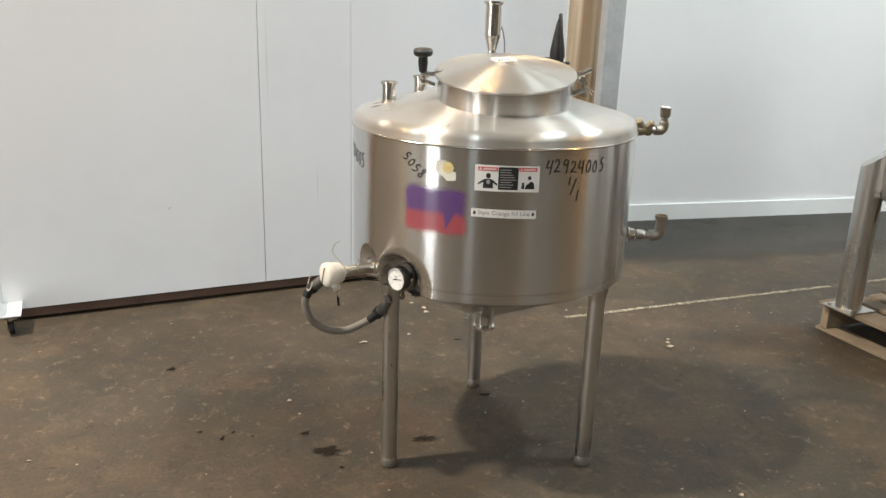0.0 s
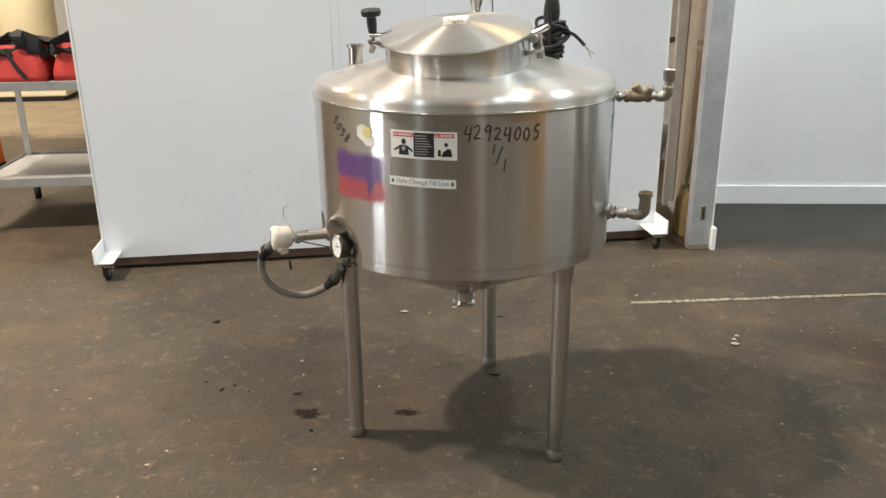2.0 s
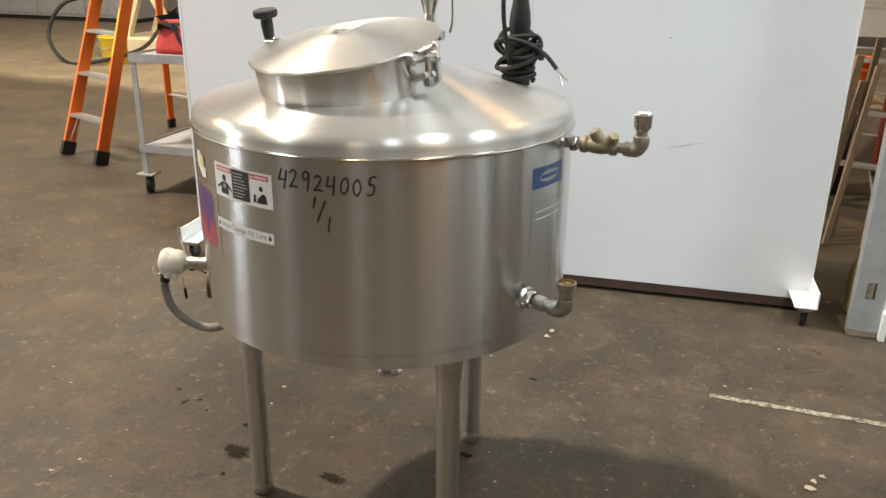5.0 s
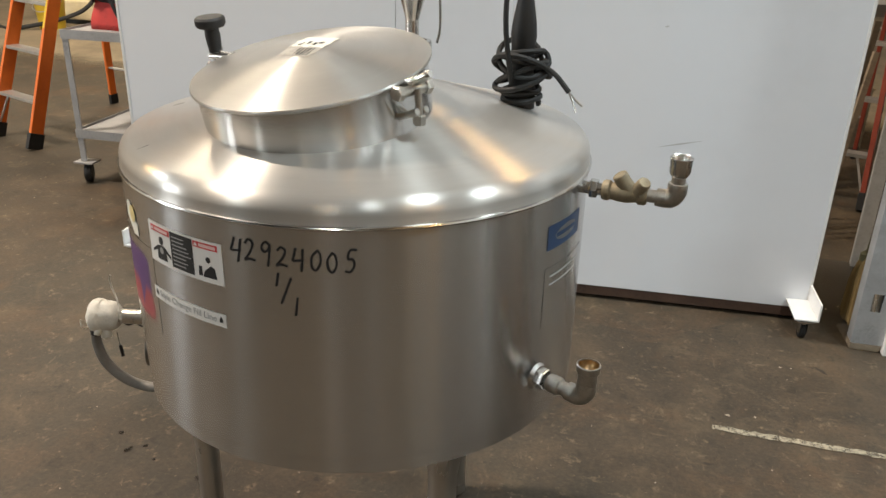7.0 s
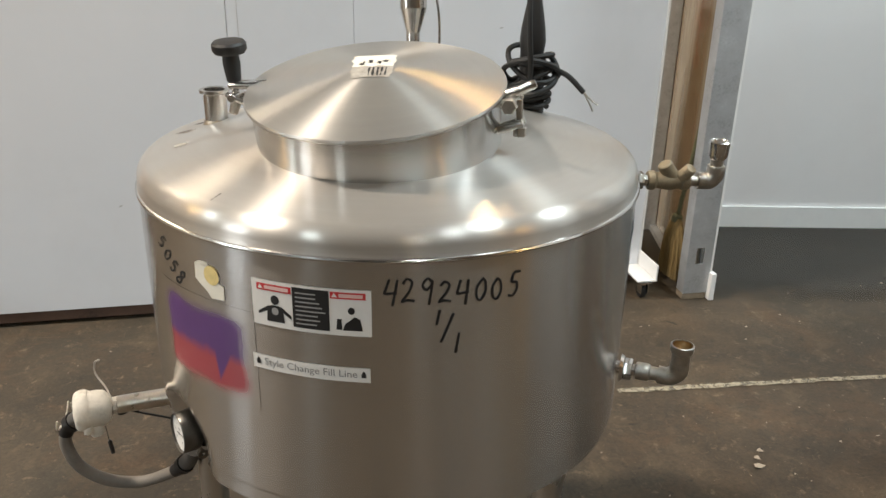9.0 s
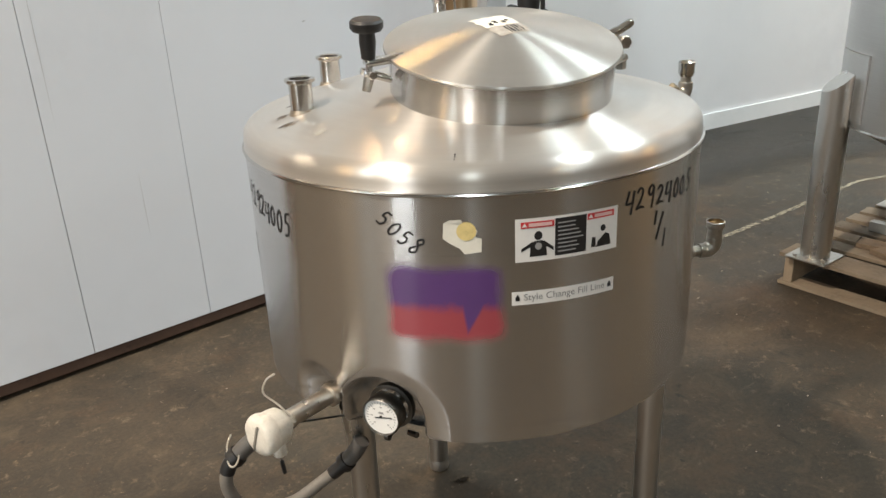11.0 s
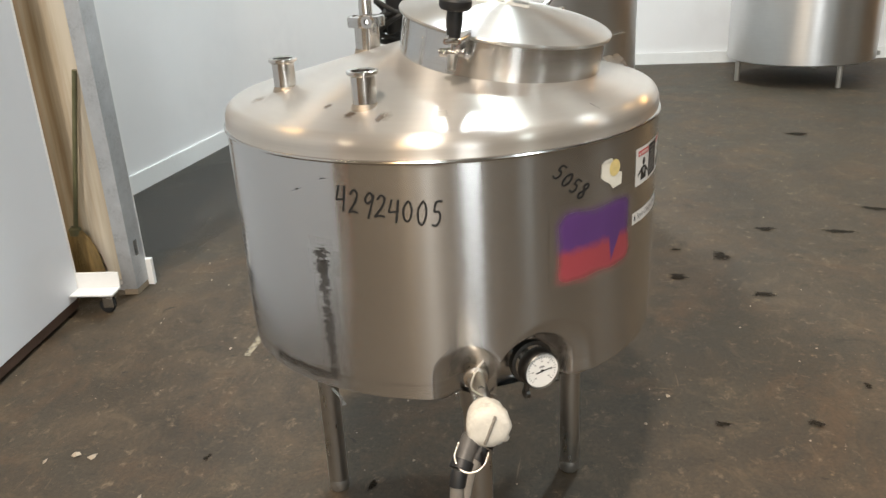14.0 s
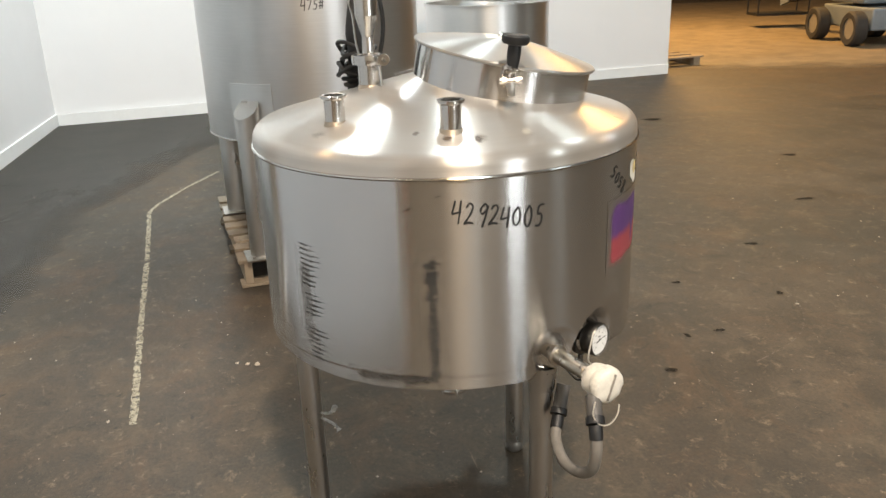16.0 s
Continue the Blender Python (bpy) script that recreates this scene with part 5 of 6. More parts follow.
# handwriting in marker pen
STROKES = {
    "4": ([(0.2, 1), (0.1, 0.66), (0.04, 0.42), (0.36, 0.42), (0.74, 0.46)], [(0.66, 0.98), (0.62, 0.5), (0.56, -0.1)]),
    "2": ([(0.06, 0.8), (0.3, 1), (0.58, 0.84), (0.42, 0.45), (0.04, 0.05), (0.35, 0.1), (0.74, 0.04)],),
    "9": ([(0.62, 0.86), (0.36, 1), (0.1, 0.76), (0.3, 0.54), (0.58, 0.7), (0.64, 0.92), (0.6, 0.4), (0.52, -0.1)],),
    "0": ([(0.4, 0.98), (0.1, 0.62), (0.16, 0.14), (0.44, 0.02), (0.66, 0.4), (0.58, 0.82), (0.36, 1)],),
    "5": ([(0.7, 1.0), (0.26, 0.97), (0.2, 0.6), (0.5, 0.58), (0.62, 0.3), (0.42, 0.03), (0.08, 0.06)],),
    "8": ([(0.6, 0.84), (0.34, 1), (0.14, 0.78), (0.46, 0.5), (0.6, 0.2), (0.34, 0), (0.12, 0.2), (0.36, 0.5), (0.6, 0.84)],),
    "1": ([(0.35, 1), (0.3, 0)],), "/": ([(0.75, 1.1), (0.1, -0.1)],), "7": ([(0.05, 0.95), (0.65, 1), (0.3, 0)],),
    "#": ([(0.3, 1), (0.22, 0)], [(0.62, 1), (0.54, 0)], [(0.05, 0.65), (0.8, 0.68)], [(0.02, 0.3), (0.78, 0.34)]),
}


def strokes_on(bm, glyph, az, z, w, h, pen, radius, lift, rnd, lean=0.0, tilt=0.0):
    for stroke in STROKES[glyph]:
        line = curve_points([(x, y, 0) for x, y in stroke], 7)
        last = None
        for i, q in enumerate(line):
            d = line[min(i + 1, len(line) - 1)] - line[max(i - 1, 0)]
            d = Vector((d.x * w, d.y * h, 0)).normalized() if d.length else Vector((1, 0, 0))
            n = Vector((-d.y, d.x, 0)) * pen / 2 * (0.8 + 0.35 * rnd.random())
            pair = []
            for sg in (-1, 1):
                s, t = q.x * w + sg * n.x + lean * q.y * h, q.y * h + sg * n.y
                s, t = s * math.cos(tilt) - t * math.sin(tilt), s * math.sin(tilt) + t * math.cos(tilt)
                pair.append(bm.verts.new(around(az + math.degrees(s / radius), radius + lift, z + t)))
            if last:
                bm.faces.new((last[0], last[1], pair[1], pair[0]))
            last = pair


def handwriting(name, text, az, z, pitch, w, h, pen, parent, label, drop=0.0, radius=TR, lift=0.0009, seed=1, lean=0.15, tilt=0.0):
    rnd = random.Random(seed)
    bm = bmesh.new()
    for i, g in enumerate(text):
        strokes_on(bm, g, az + pitch * i, z - drop * i + rnd.uniform(-0.0015, 0.0015), w, h * rnd.uniform(0.9, 1.08), pen, radius, lift, rnd, lean + rnd.uniform(-0.06, 0.06), tilt + rnd.uniform(-0.07, 0.07))
    return part(name, bm, M_MARKER, parent, label, smooth=0)


handwriting("marker_number", "42924005", -97.6, 1.057, 3.3, 0.0245, 0.035, 0.0037, tank, "black handwritten marker number", 0.0012, seed=1, lean=0.05)
handwriting("marker_number", "1", -88.4, 1.018, 1, 0.012, 0.022, 0.0038, tank, "", seed=2)
handwriting("marker_number", "/", -87.2, 0.993, 1, 0.016, 0.036, 0.0038, tank, "", seed=2)
handwriting("marker_number", "1", -84.8, 0.972, 1, 0.014, 0.032, 0.0038, tank, "", seed=3)
handwriting("marker_number", "5058", -150.6, 1.076, 2.15, 0.021, 0.029, 0.0033, tank, "black handwritten marker number", 0.0155, seed=4, tilt=-0.62)
handwriting("marker_number", "42924005", 161.2, 1.034, 3.02, 0.0245, 0.041, 0.0037, tank, "black handwritten marker number", 0.0034, seed=5, lean=0.12)
# scuffs
rnd = random.Random(31)
for k in range(24):
    z = 0.962 - k * 0.0112
    a = 116.0 + rnd.uniform(-0.4, 0.4) + k * 0.06
    ln = (9.4 if k < 5 else 8.0) * rnd.uniform(0.65, 1.0)
    if k in (9, 15, 16):
        continue
    fall = rnd.uniform(0.0, 0.004)
    bm = poly([(a, z + 0.001), (a + ln * 0.5, z + 0.0005 - fall * 0.4), (a + ln, z - fall), (a + ln * 0.5, z - 0.0038 - fall * 0.6), (a + 0.3, z - 0.0024)], 0.0009)
    part("scuff_tick", bm, M_SCUFF, tank, smooth=0)
part("scuff_smear", patch(113.5, 121.5, 0.69, 0.955, 0.0007, 8, 20), M_GREYFILM, tank, "grey rubbed film on the shell")
part("scuff_smear", patch(152.6, 159.4, 0.68, 0.978, 0.0009, 8, 20), M_RUBBED, tank, "dark rubbed scuff marks on the shell")
part("scuff_smear", patch(151.2, 160.6, 0.905, 0.955, 0.0012, 8, 8), M_RUBBED, tank)
part("scuff_smear", patch(131, 160, 0.674, 0.716, 0.0015, 30, 5), M_RUBBEDG, tank)
part("scuff_tick", poly([(148.8, 1.055), (150.5, 1.0625), (152.6, 1.066), (150.8, 1.0595)], 0.0009), M_SCUFF, tank, smooth=0)
part("scuff_tick", poly([(157.0, 1.084), (158.0, 1.0875), (159.6, 1.088), (158.0, 1.0855)], 0.0009), M_SCUFF, tank, smooth=0)


def roof_mark(az, r0, r1, w, mat, name):
    own = bmesh.new()
    row = []
    for k in range(7):
        r = r0 + (r1 - r0) * k / 6
        ww = w * (0.85 + 0.15 * math.sin(k * 2.9))
        z = roof_z(r) + 0.001
        row.append((own.verts.new(around(az - math.degrees(ww / r), r, z)), own.verts.new(around(az + math.degrees(ww / r), r, z))))
    uv = own.loops.layers.uv.new("flat")
    for k, (u, v) in enumerate(zip(row, row[1:])):
        f = own.faces.new((u[0], u[1], v[1], v[0]))
        for loop, q in zip(f.loops, ((0, k), (1, k), (1, k + 1), (0, k + 1))):
            loop[uv].uv = (q[0], q[1] / 6)
    part(name, own, mat, tank, smooth=0)


roof_mark(161, 0.352, 0.398, 0.02, M_ROOFSTAIN, "stain_mark")
roof_mark(151, 0.335, 0.37, 0.014, M_ROOFSTAIN, "stain_mark")
roof_mark(170, 0.36, 0.41, 0.012, M_ROOFSTAIN, "stain_mark")
roof_mark(-174, 0.36, 0.385, 0.012, M_ROOFPAPER, "paper_remnant")
roof_mark(171, 0.35, 0.405, 0.024, M_ROOFDIRT, "grime_mark")
roof_mark(164, 0.3, 0.36, 0.03, M_ROOFDIRT, "grime_mark")
roof_mark(118, 0.36, 0.41, 0.035, M_ROOFDIRT, "grime_mark")
roof_mark(-134, 0.405, 0.425, 0.0015, M_SCUFF, "scratch_mark")

# ---- the second tank on its pallet ----
SX, SY, SR = 3.70, 2.13, 0.562
t2 = thing("storage_tank", (SX, SY, 0), "tall dull stainless steel tank with cone bottom and pipe legs", "tank")
part("shell", lathe([(SR - 0.012, 0.7), (SR - 0.003, 0.703), (SR, 0.712), (SR, 2.6), (0, 2.75)], 112), M_DULL, t2)
# cone in a much darker steel than the shell, mottled brown
part("bottom_cone", lathe([(SR - 0.014, 0.702), (0.03, 0.418), (0, 0.413)], 80), M_DARKCONE, t2, "dark brown-mottled cone bottom")
part("weld_rim", lathe([(SR - 0.004, 0.698), (SR + 0.003, 0.704), (SR + 0.001, 0.712)], 112), M_BRIGHT, t2)


def pad(az, half, z0, z1, parent):
    own = bmesh.new()
    n = 10
    rows = []
    for k in range(n + 1):
        a = az - half + 2 * half * k / n
        rows.append([own.verts.new(around(a, SR + d, z)) for d, z in ((0.001, z0), (0.008, z0), (0.008, z1), (0.001, z1))])
    for u, v in zip(rows, rows[1:]):
        for i in range(3):
            own.faces.new((u[i], u[i + 1], v[i + 1], v[i]))
    own.faces.new(rows[0])
    own.faces.new(rows[-1][::-1])
    bmesh.ops.recalc_face_normals(own, faces=own.faces[:])
    return part("pad", own, M_DULL, parent)


for wx, wy in ((3.26, 2.545), (3.28, 1.71), (4.13, 2.57), (4.14, 1.7)):
    x, y = wx - SX, wy - SY
    az = math.degrees(math.atan2(y, x))
    rr = math.hypot(x, y)
    n = 32
    own = bmesh.new()
    low = [own.verts.new((x + 0.058 * math.cos(6.2832 * k / n), y + 0.058 * math.sin(6.2832 * k / n), 0.152)) for k in range(n)]
    high = []
    for v in low:
        d = (math.hypot(v.co.x, v.co.y) - rr) / 0.058
        high.append(own.verts.new((v.co.x, v.co.y, 0.88 - 0.045 * d)))
    for k in range(n):
        own.faces.new((low[k], low[(k + 1) % n], high[(k + 1) % n], high[k]))
    own.faces.new(high)
    leg = part("leg", own, M_LEG, t2, "steel pipe leg with an angled top")
    part("foot_plate", box(x - 0.085, x + 0.085, y - 0.085, y + 0.085, 0.1455, 0.1515, 0.001), M_CAST, leg)
    if x < 0:
        part("bolt", rod((x - 0.068, y + 0.05, 0.151), (x - 0.068, y + 0.05, 0.164), 0.009, n=6), M_CAST, leg)
        part("bolt", rod((x - 0.06, y - 0.065, 0.151), (x - 0.06, y - 0.065, 0.164), 0.009, n=6), M_CAST, leg)
    pad(az, 12, 0.73, 0.985, t2)
handwriting("marker_number", "475#", 166.0, 1.312, 2.75, 0.029, 0.042, 0.0045, t2, "black handwritten marker number", 0.0, SR, 0.001, 8)

pl = thing("pallet", (3.825, 2.137, 0), "worn wooden pallet under the steel tank", "pallet")
rnd = random.Random(17)
for y in (-0.49, 0, 0.49):
    part("stringer", box(-0.61, 0.61, y - 0.02, y + 0.02, 0.0175, 0.1265, 0.003), M_WOOD, pl)
x = -0.615
while x < 0.56:
    w = 0.14 if x < -0.6 or x > 0.45 else rnd.choice((0.085, 0.09, 0.095))
    bm = box(x, x + w, -0.53 + rnd.uniform(-0.01, 0.01), 0.53 + rnd.uniform(-0.015, 0.01), 0.1275, 0.1445, 0.002)
    part("deck_board", bm, M_WOOD, pl)
    x += w + rnd.uniform(0.025, 0.05)
for x in (-0.615, -0.05, 0.5):
    part("bottom_board", box(x, x + 0.1, -0.53, 0.53, 0.001, 0.0165, 0.002), M_WOOD, pl)

# scrap lying on the pallet
bar = part("steel_bar", box(-0.012, 0.028, -0.42, 0.4, 0, 0.045, 0.002), M_ALU)
bar.matrix_world = pose(3.69, 2.13, 0.1455, 0, 0, -3)
tagged(bar, "pale flat steel bar lying across a pallet", "bar")
rnd = random.Random(27)
for k, (x, y, a, ln) in enumerate(((3.42, 2.25, 70, 0.3), (3.45, 2.02, 62, 0.26), (3.5, 1.88, 78, 0.3), (3.36, 2.12, 84, 0.22), (3.85, 2.2, 30, 0.4), (3.9, 1.85, 65, 0.42), (4.05, 2.05, 12, 0.5),
                                   (3.55, 2.2, 40, 0.24), (3.58, 1.78, 20, 0.26), (3.52, 2.38, 98, 0.2), (3.8, 1.95, 110, 0.3), (3.6, 2.0, 55, 0.18), (3.95, 2.35, 75, 0.34), (3.44, 1.9, 30, 0.16))):
    w = rnd.uniform(0.02, 0.042)
    bm = box(-ln / 2, ln / 2, -w, w, 0, rnd.uniform(0.014, 0.03), 0.003)
    for v in bm.verts:
        v.co.x += rnd.uniform(-0.012, 0.012) * (abs(v.co.x) > ln * 0.45)
    ob = part("wood_offcut", bm, M_OFFCUT)
    ob.matrix_world = pose(x, y, 0.1455 + (0.0006 * (k % 4)), 0, 0, a)
    tagged(ob, "broken wooden offcut lying on a pallet", "offcut", "offcuts on the pallet")
bm = bmesh.new()
bmesh.ops.create_grid(bm, x_segments=28, y_segments=20, size=0.5)
for v in bm.verts:
    f = max(0, 1 - (abs(v.co.x) * 2) ** 2) * max(0, 1 - (abs(v.co.y) * 2) ** 2)
    h = (0.03 + 0.1 * abs(noise.noise((v.co.x * 7, v.co.y * 7, 1.3)))) * f ** 0.5
    v.co = Vector((v.co.x * 0.36, v.co.y * 0.5 * (1 + 0.3 * noise.noise((v.co.x * 5, 2, v.co.y * 5))), 0.004 + h))
rag = part("rag", bm, M_CLOTH, smooth=180)
rag.matrix_world = pose(4.05, 1.95, 0.1475, 0, 0, 20)
tagged(rag, "crumpled olive rag lying on a pallet", "rag")

# ---- the low tank by the east wall ----
KX, KY, KR = 7.47, -0.46, 0.645
t3 = thing("low_tank", (KX, KY, 0), "wide open-topped stainless steel tank on short legs", "tank")
part("shell", lathe([(0, 0.21), (KR - 0.02, 0.205), (KR, 0.215), (KR, 1.06), (KR + 0.012, 1.062), (KR + 0.012, 1.075), (KR - 0.01, 1.078), (KR - 0.014, 1.06), (KR - 0.014, 0.5), (0, 0.5)], 96), M_DULL, t3)
for az in (95, -161, -33):
    q = around(az, 0.57, 0)
    part("leg", rod((q.x, q.y, 0.001), (q.x, q.y, 0.215), 0.024, n=16), M_ALU, t3)
bm = lathe([(0, 0), (KR, 0.0), (KR + 0.006, 0.01), (KR - 0.05, 0.03), (0, 0.08)], 64)
bmesh.ops.delete(bm, geom=[v for v in bm.verts if v.co.y < -0.02], context="VERTS")
lid3 = part("lid_half", bm, M_DULL, t3, "raised half lid")
lid3.matrix_local = pose(0, 0.06, 1.085, 24, 0, 20)
part("lid_handle", hose([(-0.35, 0.2, 1.12), (-0.38, 0.24, 1.24), (-0.2, 0.4, 1.3), (-0.05, 0.42, 1.2)], 0.012, 8, 6), M_BRIGHT, t3)
part("side_lug", box(-0.06, 0.06, -KR - 0.06, -KR + 0.004, 0.2, 0.24, 0.006), M_ALU, t3)

# ---- broom against the cladding ----
br = thing("broom", (2.697, 4.138, 0), "old straw broom leaning against stained cladding", "broom")
rnd = random.Random(12)
bm = lathe([(0, 0.012), (0.034, 0.01), (0.036, 0.05), (0.035, 0.13), (0.031, 0.2), (0.023, 0.255), (0.013, 0.29), (0, 0.295)], 26)
for v in bm.verts:
    v.co.y *= 2.5
    v.co += 0.004 * Vector((noise.noise((v.co.y * 60, v.co.x * 60, 0)), 1.5 * noise.noise((v.co.y * 50, 3, v.co.x * 60)), 0))
bristles = part("bristles", bm, M_STRAW, br, "worn olive-brown straw bristles")
own = bmesh.new()
for k in range(130):
    a = rnd.uniform(0, 6.2832)
    cx, cy = math.cos(a), math.sin(a)
    reach = rnd.uniform(0.97, 1.08)
    hose([(0.012 * cx, 0.03 * cy, 0.288), (0.031 * cx * reach, 0.075 * cy * reach, 0.2), (0.036 * cx * reach, 0.09 * cy * reach, 0.1), (0.037 * cx * reach, 0.094 * cy * reach + rnd.uniform(-0.006, 0.006), 0.004 + rnd.uniform(0, 0.012))], 0.0024, 4, 2, own)
tagged(part("straw", own, M_STRAW, bristles), "loose straws of the broom", kind="stuff")
part("handle", rod((0, 0, 0.28), (0.004, -0.155, 1.0), 0.0105, n=14), M_HANDLE, br, "dull olive wooden handle")
part("binding", lathe([(0.012, 0.265), (0.026, 0.272), (0.026, 0.3), (0.012, 0.312)], 18), M_HANDLE, br)

# ---- behind the partition: ladder, cart, bags, machine ----
L0, L1, R0, R1 = Vector((-2.55, 5.37, 0)), Vector((-2.10, 5.18, 0)), Vector((-2.40, 6.5, 0)), Vector((-1.93, 6.34, 0))
mid_f = (L0 + L1) / 2
TOPZ = 2.3
across = (L1 - L0).normalized()
deep_ = Vector((-across.y, across.x, 0))
TL, TRT = mid_f + deep_ * 0.78 - across * 0.17 + Vector((0, 0, TOPZ)), mid_f + deep_ * 0.78 + across * 0.17 + Vector((0, 0, TOPZ))


def beam(a, b, w, d, wdir, bm=None):
    """A straight bar of w by d from a to b, w along wdir."""
    a, b = Vector(a), Vector(b)
    z = (b - a).normalized()
    x = (Vector(wdir) - z * z.dot(Vector(wdir))).normalized()
    y = z.cross(x)
    m = Matrix((x, y, z)).transposed().to_4x4()
    m.translation = a
    return joined(box(-w / 2, w / 2, -d / 2, d / 2, 0, (b - a).length, min(w, d) * 0.08), bm, m)


def step_ladder(name, fl_, fr_, rl_, rr_, tl_, tr_, paint, label, steps):
    lad = thing(name, ((fl_ + rr_) / 2)[:], label, "ladder")
    o = (fl_ + rr_) / 2
    ac = (fr_ - fl_).normalized()
    for a, b in ((fl_, tl_), (fr_, tr_)):
        r = part("front_rail", beam(a + (b - a) * 0.02 - o, b - o, 0.028, 0.085, ac), paint, lad)
        part("rail_foot", beam(a + Vector((0, 0, 0.003)) - o, a + (b - a) * 0.045 - o, 0.04, 0.1, ac), M_RUBBER, r)
    back = (rl_ - fl_).normalized()
    for a, b in ((rl_, tl_), (rr_, tr_)):
        b = b + back * 0.1
        r = part("rear_rail", beam(a + (b - a) * 0.02 - o, b - o, 0.025, 0.055, ac), paint, lad)
        part("rail_foot", beam(a + Vector((0, 0, 0.003)) - o, a + (b - a) * 0.035 - o, 0.034, 0.066, ac), M_RUBBER, r)
    for k in range(1, steps + 1):
        f = k * 0.3 / tl_.z
        if f > 0.97:
            break
        a, b = fl_ + (tl_ - fl_) * f, fr_ + (tr_ - fr_) * f
        part("step", beam(a + ac * 0.015 - o, b - ac * 0.015 - o, 0.02, 0.085, (0, 0, 1)), M_ALU, lad)
        if k == 1:
            part("brace", beam(a + ac * 0.07 - o, fl_ + (tl_ - fl_) * (f * 0.35) + ac * 0.014 - o, 0.012, 0.012, ac), M_ALU, lad)
            part("brace", beam(b - ac * 0.07 - o, fr_ + (tr_ - fr_) * (f * 0.35) - ac * 0.014 - o, 0.012, 0.012, ac), M_ALU, lad)
        a2, b2 = rl_ + (tl_ + back * 0.1 - rl_) * f, rr_ + (tr_ + back * 0.1 - rr_) * f
        part("rear_rung", beam(a2 + ac * 0.012 - o, b2 - ac * 0.012 - o, 0.012, 0.03, (0, 0, 1)), M_ALU, lad)
    part("top_cap", beam(tl_ - ac * 0.04 - o + back * 0.05, tr_ + ac * 0.04 - o + back * 0.05, 0.05, 0.2, (0, 0, 1)), paint, lad)
    return lad


lad = step_ladder("step_ladder", L0, L1, R0, R1, TL, TRT, M_ORANGE, "orange fibreglass step ladder with aluminium steps", 7)
s1, s2 = L1 + (TRT - L1) * 0.33, L1 + (TRT - L1) * 0.47
o = (L0 + R1) / 2
part("caution_label", beam(s1 - o - deep_ * 0.045, s2 - o - deep_ * 0.045, 0.02, 0.003, across), M_YELLOW, lad)

ct = thing("utility_cart", (-0.82, 5.04, 0), "grey steel utility cart on casters with two tiers", "cart")
cx0, cx1, cy0, cy1 = -0.56, 0.62, -0.32, 0.42
for x, y in ((cx0, cy0), (cx1, cy0), (cx0, cy1), (cx1, cy1)):
    bm = box(x - 0.004, x + 0.034, y - 0.004, y + 0.002, 0.13, 0.86) if x < 0 else box(x - 0.034, x + 0.004, y - 0.004, y + 0.002, 0.13, 0.86)
    box(x - 0.004, x + 0.002, y + 0.002, y + 0.034, 0.13, 0.86, 0, bm) if x < 0 else box(x - 0.002, x + 0.004, y + 0.002, y + 0.034, 0.13, 0.86, 0, bm)
    part("upright", bm, M_CART, ct, smooth=0)
    sgn = 1 if x < 0 else -1
    part("caster_plate", box(x - 0.04, x + 0.08, y - 0.03, y + 0.06, 0.12, 0.1295, 0.002), M_CART, ct)
    bm = lathe([(0, -0.018), (0.05, -0.02), (0.056, -0.012), (0.056, 0.012), (0.05, 0.02), (0, 0.018)], 28, pose(x + 0.02, y + 0.02, 0.057, 0, 90, 25))
    wheel = part("wheel", bm, M_RUBBER, ct, "black rubber caster wheel")
    part("fork", box(x + 0.002, x + 0.038, y + 0.005, y + 0.035, 0.1155, 0.1195, 0.001), M_CAST, wheel)
for z, name in ((0.86, "top_tray"), (0.3, "lower_tray")):
    bm = box(cx0 - 0.01, cx1 + 0.01, cy0 - 0.008, cy0 - 0.004, z - 0.03, z + 0.02)
    box(cx0 - 0.01, cx1 + 0.01, cy1 + 0.036, cy1 + 0.04, z - 0.03, z + 0.02, 0, bm)
    box(cx0 - 0.01, cx0 - 0.006, cy0 - 0.004, cy1 + 0.036, z - 0.03, z + 0.02, 0, bm)
    box(cx1 + 0.006, cx1 + 0.01, cy0 - 0.004, cy1 + 0.036, z - 0.03, z + 0.02, 0, bm)
    box(cx0, cx1, cy0, cy1, z + 0.002, z + 0.008, 0, bm)
    part(name, bm, M_CART, ct, smooth=0)


